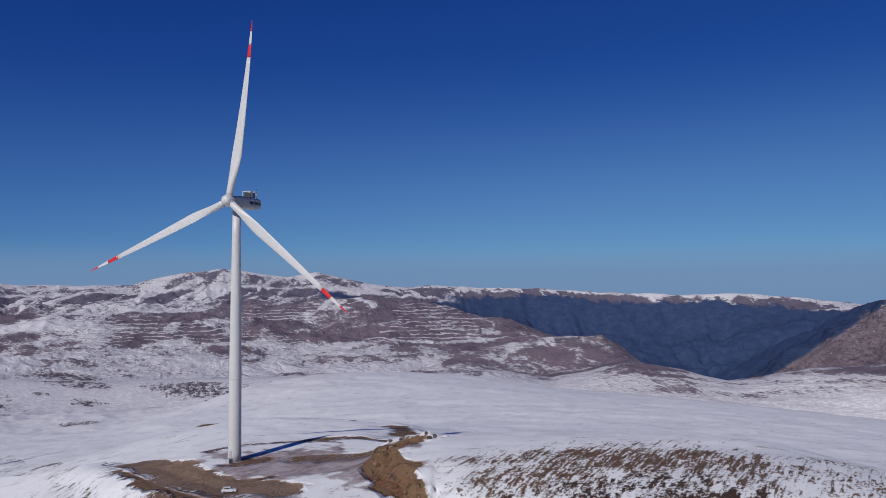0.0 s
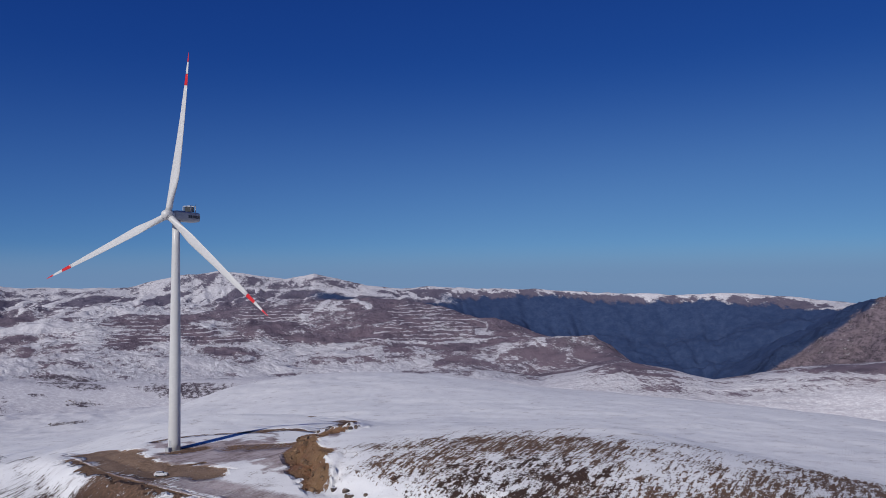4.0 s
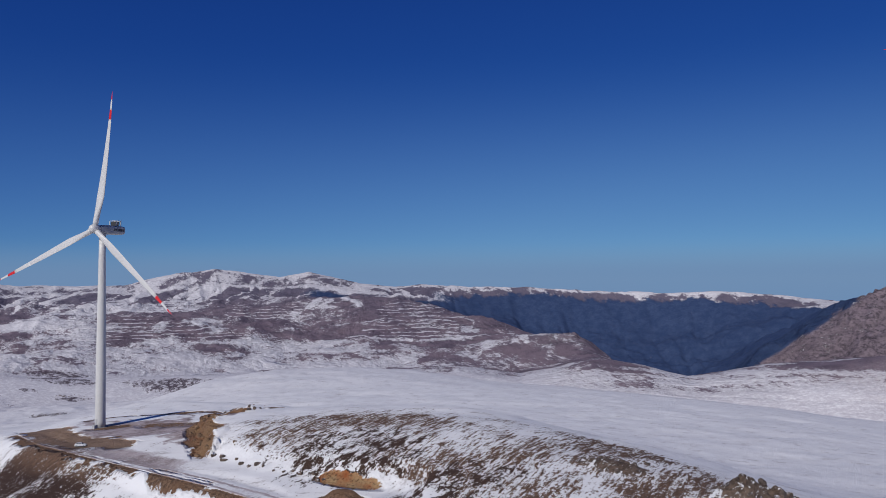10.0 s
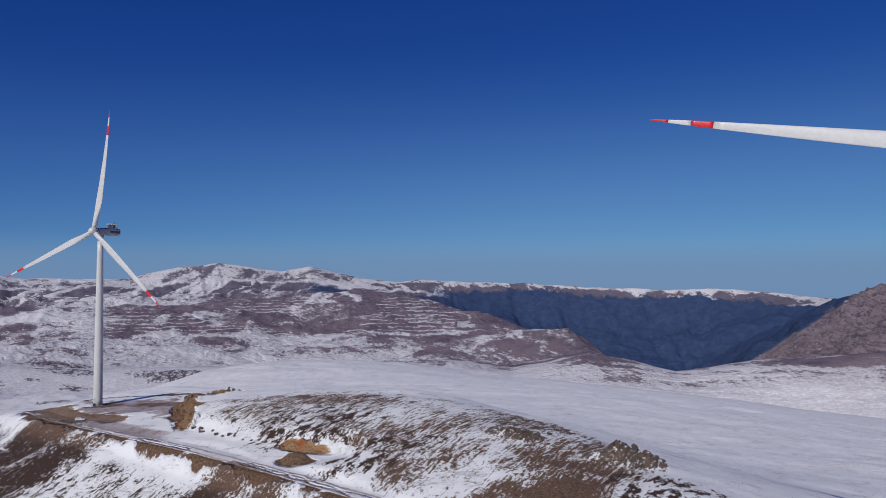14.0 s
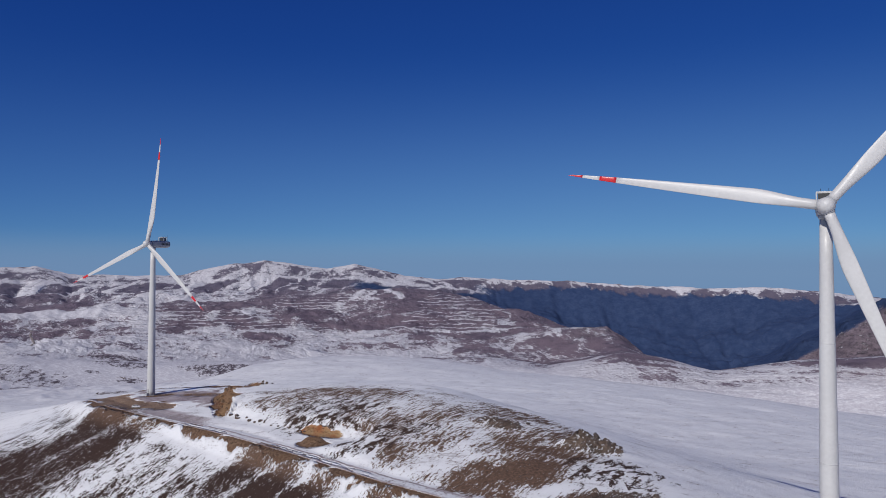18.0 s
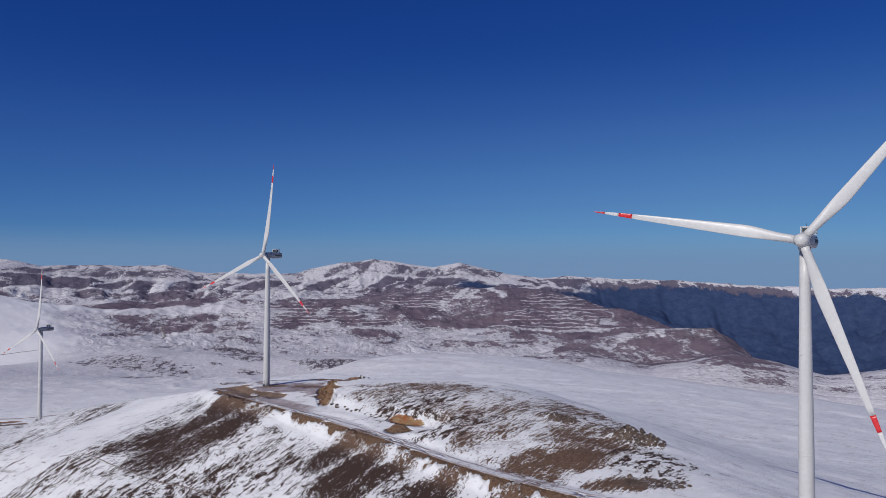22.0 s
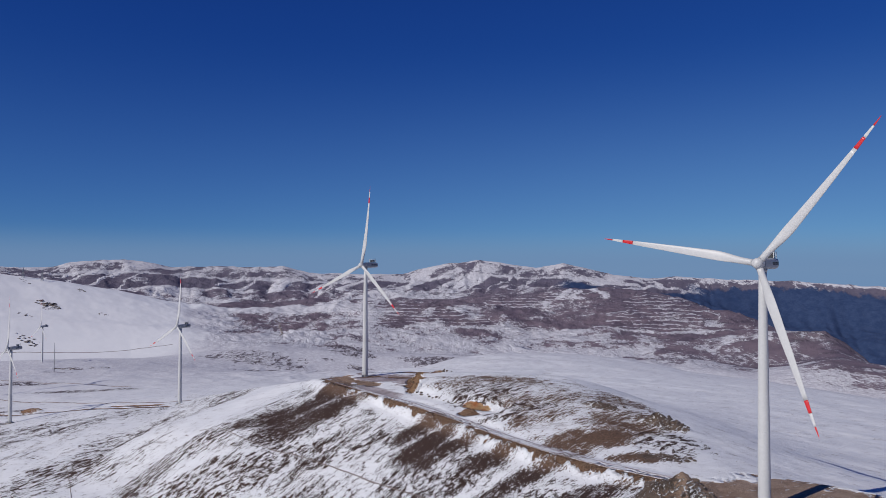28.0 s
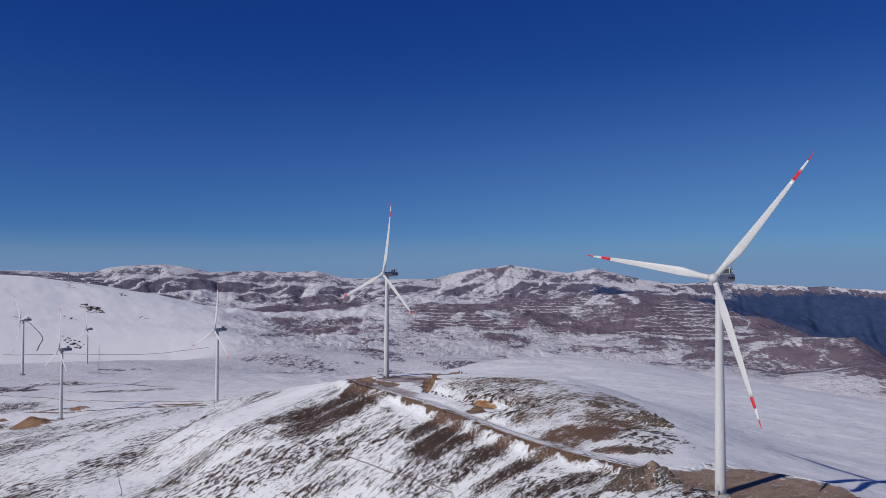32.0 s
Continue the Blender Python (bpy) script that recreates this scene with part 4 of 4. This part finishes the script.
def add_rotor(root, hub_pose, phase):
    for k in range(3):
        m = hub_pose @ pose(0, 0, 0, 0, phase + 120 * k, 0) @ pose(0, 0, 0, 0.4, 0, 0)
        blade = part("blade", blade_piece(0, 0.79, 24), WHITE, root, "", m)
        part("root_collar", lathe([(1.22, 0.9), (1.34, 1.2), (1.34, 1.75), (1.2, 2.0)], 28), GREY, blade)
        for name, a, b, mat in (("red_band", 0.79, 0.862, RED), ("white_band", 0.862, 0.936, WHITE), ("red_tip", 0.936, 1.0, RED)):
            part(name, blade_piece(a, b, 6), mat, blade, "signal red marking" if mat is RED else "")


# place, heading of the rotor to the left of south, angle of the first blade
TURBINES = [
    ("white three-bladed wind turbine with red-banded blades on the ridge pad", 0.0, 0.0, 0.0, -21, 8),
    ("white three-bladed wind turbine with red-banded blades beside the dirt road", 272.5, -226.6, -0.4, -21, 40),
    ("white wind turbine with red-tipped blades on the snowy saddle", -305.4, 149.6, -66.8, -21, 5),
    ("white wind turbine with red-tipped blades above a brown earth pad", -513.7, 109.6, -95.9, -21, 0),
    ("small far white wind turbine on the snowfield", -1182.4, 717.6, -134.7, -21, 0),
    ("small far white wind turbine at the edge of the snowfield", -790.0, 262.0, -76.0, -21, 75),
]
for label, x, y, z, yaw, phase in TURBINES:
    root, hub, hub_pose = wind_turbine(label)
    add_rotor(root, hub_pose, phase)
    root.matrix_basis = pose(x, y, z, 0, 0, yaw)


def rock_material(name="rock", deep=(0.045, 0.036, 0.032), pale=(0.170, 0.130, 0.108), snow=0.84):
    m, nodes, links, bsdf = node_material(name)
    co = nodes.new("ShaderNodeTexCoord").outputs["Object"]
    n1, n2 = noise_node(nodes, links, co, 0.5, 6, 0.65), noise_node(nodes, links, co, 4.0, 5, 0.65)
    pick = nodes.new("ShaderNodeObjectInfo").outputs["Random"]
    base = mix_node(nodes, links, step_node(nodes, links, n1, 0.35, 0.65), deep, pale)
    base = mix_node(nodes, links, math_node(nodes, links, "MULTIPLY", pick, 0.35), base, (0.13, 0.085, 0.052))
    up = nodes.new("ShaderNodeSeparateXYZ")
    links.new(nodes.new("ShaderNodeNewGeometry").outputs["Normal"], up.inputs[0])
    lie = math_node(nodes, links, "ADD", up.outputs[2], math_node(nodes, links, "MULTIPLY", math_node(nodes, links, "SUBTRACT", n1, 0.5), 1.4))
    col = mix_node(nodes, links, step_node(nodes, links, lie, snow, snow + 0.15), base, (0.74, 0.74, 0.78))
    links.new(col, bsdf.inputs["Base Color"])
    bsdf.inputs["Roughness"].default_value = 0.9
    bump_node(nodes, links, n2, 0.7, 0.25, bsdf)
    return m


ROCK = rock_material()
EARTH = rock_material("earth_clod", (0.060, 0.036, 0.022), (0.27, 0.165, 0.092), 1.35)
PAINT = plain_material("car_paint_white", (0.74, 0.74, 0.74), 0.28, wear=0.06)
TYRE = plain_material("tyre_rubber", (0.02, 0.02, 0.021), 0.85)
STEEL = plain_material("galvanised_steel", (0.36, 0.37, 0.38), 0.5, 0.6)
GLASS = plain_material("tinted_glass", (0.012, 0.015, 0.018), 0.08)
LAMP_RED = plain_material("tail_lamp_red", (0.45, 0.01, 0.01), 0.2)
LAMP_CLEAR = plain_material("head_lamp_clear", (0.6, 0.6, 0.62), 0.1)


def boulder(x, y, size, seed, group, label, flat=0.7, sink=0.28, skin=None):
    rng = random.Random(seed)
    bm = bmesh.new()
    bmesh.ops.create_icosphere(bm, subdivisions=3, radius=1.0)
    off = Vector((rng.uniform(0, 50), rng.uniform(0, 50), rng.uniform(0, 50)))
    planes = [(Vector((rng.gauss(0, 1), rng.gauss(0, 1), rng.gauss(0, 0.8))).normalized(), rng.uniform(0.45, 0.8)) for _ in range(13)]
    for v in bm.verts:
        p = v.co.copy()
        for n, far in planes:
            over = p.dot(n) - far
            if over > 0:
                p -= n * over * 0.98
        p *= 1 + 0.22 * (noise.noise(p * 1.3 + off)) + 0.07 * noise.noise(p * 4.0 + off)
        v.co = Vector((p.x, p.y * 0.8, p.z * flat)) * size
    me = bpy.data.meshes.new("boulder")
    bm.to_mesh(me)
    bm.free()
    me.materials.append(skin or ROCK)
    ob = new("boulder", me)
    ob.matrix_basis = pose(x, y, height_at(x, y) + size * flat * (0.5 - sink) * 0.8, rng.uniform(-12, 12), rng.uniform(-12, 12), rng.uniform(0, 360))
    return tagged(ob, label, "rock", group)


def boulders():
    rng = random.Random(5)
    for k in range(17):
        t = k / 16
        i = 5 + t * 2.95
        (ax, ay, _), (bx, by, _) = CUT[int(i)], CUT[int(i) + 1]
        f = i - int(i)
        boulder(ax + f * (bx - ax) + rng.uniform(0, 2.5), ay + f * (by - ay) + rng.uniform(0, 2.5), rng.uniform(0.8, 1.7), k, "boulders on the cut's edge", "brown boulder on the snowy edge of the road cut", 0.75, 0.5)
    for k in range(11):
        boulder(rng.uniform(48, 66), rng.uniform(2, 16), rng.uniform(0.6, 1.3), 40 + k, "snowy rubble above the cut", "snow-topped rubble block on the heap above the pad")
    for k in range(15):
        a, q = rng.uniform(0, 6.28), math.sqrt(rng.random())
        boulder(231 + 11 * q * math.cos(a), -122 + 5 * q * math.sin(a), rng.uniform(1.3, 2.6) * (1.2 - 0.6 * q), 60 + k, "rocks of the outcrop", "grey-brown craggy rock of the snowy outcrop", 0.65, 0.62)
    for k in range(14):
        boulder(196 + rng.uniform(-14, 12), -105 + rng.uniform(-6, 5), rng.uniform(0.7, 1.9), 90 + k, "rocks on the knoll", "brown weathered rock on the bare knoll", 0.7, 0.6)
    for k in range(14):
        boulder(236 + rng.uniform(-13, 12), -172 + rng.uniform(-7, 7), rng.uniform(0.6, 1.6), 110 + k, "rocks on the spur", "brown weathered rock on the snowy spur", 0.7, 0.55)
    for k in range(20):
        a, q = rng.uniform(0, 6.28), math.sqrt(rng.random())
        boulder(241 + 15 * q * math.cos(a), -217 + 8 * q * math.sin(a), rng.uniform(1.0, 2.6), 130 + k, "rocks of the mound by the road", "grey-brown rock of the mound beside the road", 0.85, 0.6)
    for k in range(34):
        i = 1.9 + 2.9 * rng.random()
        (ax, ay, _), (bx, by, _) = CUT[int(i)], CUT[int(i) + 1]
        f = i - int(i)
        boulder(ax + f * (bx - ax) - rng.uniform(-1.5, 6), ay + f * (by - ay) - rng.uniform(-1, 2), rng.uniform(0.6, 1.6), 160 + k, "clods of the cut bank", "ochre-brown block of earth and stone in the cut bank", 0.7, 0.75, EARTH)


boulders()


def car(x, y, turn):
    root = tagged(new("car"), "small white hatchback parked on the brown dirt turnaround", "car")
    prof = [(-2.0, 0.45), (-2.05, 0.95), (-1.9, 1.02), (-1.55, 1.5), (0.35, 1.52), (1.0, 1.02), (1.9, 0.9), (2.05, 0.7), (2.0, 0.35), (-2.0, 0.35)]
    bm = bmesh.new()
    left = [bm.verts.new((px, -0.84 + (0.12 if pz > 1.1 else 0), pz)) for px, pz in prof]
    right = [bm.verts.new((px, 0.84 - (0.12 if pz > 1.1 else 0), pz)) for px, pz in prof]
    bm.faces.new(left)
    bm.faces.new(right[::-1])
    for k in range(len(prof)):
        n = (k + 1) % len(prof)
        bm.faces.new((left[k], right[k], right[n], left[n]))
    bmesh.ops.bevel(bm, geom=list(bm.edges), offset=0.05, segments=2, affect="EDGES")
    body = part("body", bm, PAINT, root)
    for s in (-1, 1):
        part("side_window", box(1.9, 0.03, 0.36, 0.02, (-0.5, s * 0.765, 1.26)), GLASS, body, "dark side glass")
        part("headlight", box(0.08, 0.34, 0.16, 0.03, (2.0, s * 0.58, 0.78)), LAMP_CLEAR, body, "clear headlight")
        part("tail_light", box(0.08, 0.2, 0.34, 0.03, (-2.03, s * 0.68, 0.88)), LAMP_RED, body, "red tail light")
        part("mirror", box(0.12, 0.2, 0.14, 0.03, (0.6, s * 0.92, 1.06)), PAINT, body)
    bm = box(0.03, 1.34, 0.62, 0.01)
    part("windscreen", bm, GLASS, body, "dark windscreen", pose(0.70, 0, 1.28, 0, -52, 0))
    part("rear_window", box(0.03, 1.3, 0.48, 0.01), GLASS, body, "dark rear glass", pose(-1.75, 0, 1.27, 0, 36, 0))
    part("bumper", box(0.16, 1.6, 0.28, 0.06, (2.03, 0, 0.5)), DARK, body)
    part("bumper", box(0.16, 1.6, 0.28, 0.06, (-2.05, 0, 0.5)), DARK, body)
    for wx in (-1.28, 1.28):
        for s in (-1, 1):
            bm = lathe([(0.2, -0.1), (0.30, -0.11), (0.33, -0.06), (0.33, 0.06), (0.30, 0.11), (0.2, 0.1)], 24)
            wheel = part("wheel", bm, TYRE, root, "", pose(wx, s * 0.76, 0.33, 90, 0, 0))
            part("rim", lathe([(0.05, -0.115), (0.21, -0.105), (0.21, 0.105), (0.05, 0.115)], 20), STEEL, wheel, "grey steel rim")
    root.matrix_basis = pose(x, y, height_at(x, y) + 0.02, 0, 0, turn)


car(8.0, -32.0, 12)


def bar(bm, a, b, w):
    a, b = Vector(a), Vector(b)
    m = Matrix.Translation((a + b) / 2) @ (b - a).to_track_quat("Z", "Y").to_matrix().to_4x4() @ Matrix.Diagonal((w, w, (b - a).length, 1))
    bmesh.ops.create_cube(bm, size=1.0, matrix=m)


def lattice_mast(name, label, category, x, y, height, base, arms=(), group=""):
    root = tagged(new(name), label, category, group)
    levels = 9

    def half(k):
        return base * (1 - 0.88 * k / levels) / 2

    corners = ((-1, -1), (1, -1), (1, 1), (-1, 1))
    for cx, cy in corners:
        bm = bmesh.new()
        bar(bm, (cx * base / 2, cy * base / 2, -0.5), (cx * half(levels), cy * half(levels), height), base * 0.05 + 0.1)
        part("leg", bm, STEEL, root)
    for k in range(levels):
        z0, z1 = height * k / levels, height * (k + 1) / levels
        bm = bmesh.new()
        for (ax, ay), (bx, by) in zip(corners, corners[1:] + corners[:1]):
            bar(bm, (ax * half(k), ay * half(k), z0), (bx * half(k + 1), by * half(k + 1), z1), base * 0.03 + 0.05)
            bar(bm, (bx * half(k), by * half(k), z0), (ax * half(k + 1), ay * half(k + 1), z1), base * 0.03 + 0.05)
        part("bracing", bm, STEEL, root)
    for z, wide in arms:
        bm = bmesh.new()
        bar(bm, (-wide, 0, z), (wide, 0, z), 0.35)
        bar(bm, (-wide, 0, z), (0, 0, z + 1.8), 0.2)
        bar(bm, (wide, 0, z), (0, 0, z + 1.8), 0.2)
        part("crossarm", bm, STEEL, root)
    root.matrix_basis = pose(x, y, height_at(x, y) - 0.3, 0, 0, 25)


lattice_mast("measuring_mast", "thin grey lattice measuring mast on the snowfield", "mast", -969, 564, 58, 1.2)
lattice_mast("power_pylon", "grey lattice power pylon on the snowy hilltop", "pylon", -2030, 1354, 36, 7.0, ((24, 6), (29, 5), (33, 4)), "pylons on the snowy hill")
lattice_mast("power_pylon", "grey lattice power pylon on the snowy hilltop", "pylon", -1985, 1392, 36, 7.0, ((24, 6), (29, 5), (33, 4)), "pylons on the snowy hill")

TRACK = rock_material("snowy_track", (0.15, 0.11, 0.095), (0.40, 0.36, 0.35), 1.15)
track([(-1613, 815), (-1525, 945), (-1397, 1088), (-1296, 1257)], 2.2, "thin grey track across the snowy valley side")
track([(-1826, 1000), (-1740, 985), (-1636, 956), (-1612, 920), (-1588, 896)], 2.6, "bent snowy track on the white hillside")
track([(-1310, 1800), (-1240, 1740), (-1215, 1690), (-1150, 1620), (-1113, 1543)], 6.0, "winding track up the far snow slope")
track([(-855, 272), (-733, 259), (-653, 243), (-560, 226), (-484, 208), (-400, 190), (-335, 180), (-255, 208)], 1.9, "narrow brown track along the snowy saddle")
track([(-940, 430), (-800, 420), (-700, 400), (-610, 392)], 1.8, "faint wheel track in the snow of the hollow")


def outcrop(x, y, sx, sy, count, size, seed):
    rng = random.Random(seed)
    for k in range(count):
        a, q = rng.uniform(0, 6.28), math.sqrt(rng.random())
        boulder(x + sx * q * math.cos(a), y + sy * q * math.sin(a), size * rng.uniform(0.5, 1.0) * (1.25 - 0.6 * q), seed * 50 + k, "rocks of the far outcrops", "dark craggy rock in the snow of the far hillside", 0.42, 0.8)


outcrop(-1799, 1253, 46, 28, 30, 14, 11)
outcrop(-1745, 1130, 34, 12, 9, 7, 12)
outcrop(-1861, 1438, 26, 10, 8, 9, 13)
outcrop(-1655, 1340, 26, 12, 7, 6, 14)
outcrop(-1575, 1000, 50, 20, 18, 9, 15)
outcrop(-1990, 1331, 40, 14, 8, 7, 16)
outcrop(-1000, 622, 36, 12, 18, 9, 17)
outcrop(-950, 655, 34, 12, 16, 8, 18)
outcrop(-915, 1110, 75, 42, 40, 5, 20)
outcrop(-672, 1242, 40, 22, 18, 4.5, 21)
outcrop(-365, 608, 26, 9, 11, 4.5, 19)
boulder(-85, -93, 1.3, 901, "", "lone dark boulder on the white slope", 0.9, 0.3)
track([(-131, -43), (-88, -70), (-47, -91), (-12, -104), (30, -119), (78, -147), (113, -172), (143, -195)], 0.45, "trodden footpath across the snowy slope", 0.16)
track([(-250, -49), (-226, -66), (-202, -85), (-144, -137)], 0.45, "thin trodden footpath down the snowfield", 0.16)
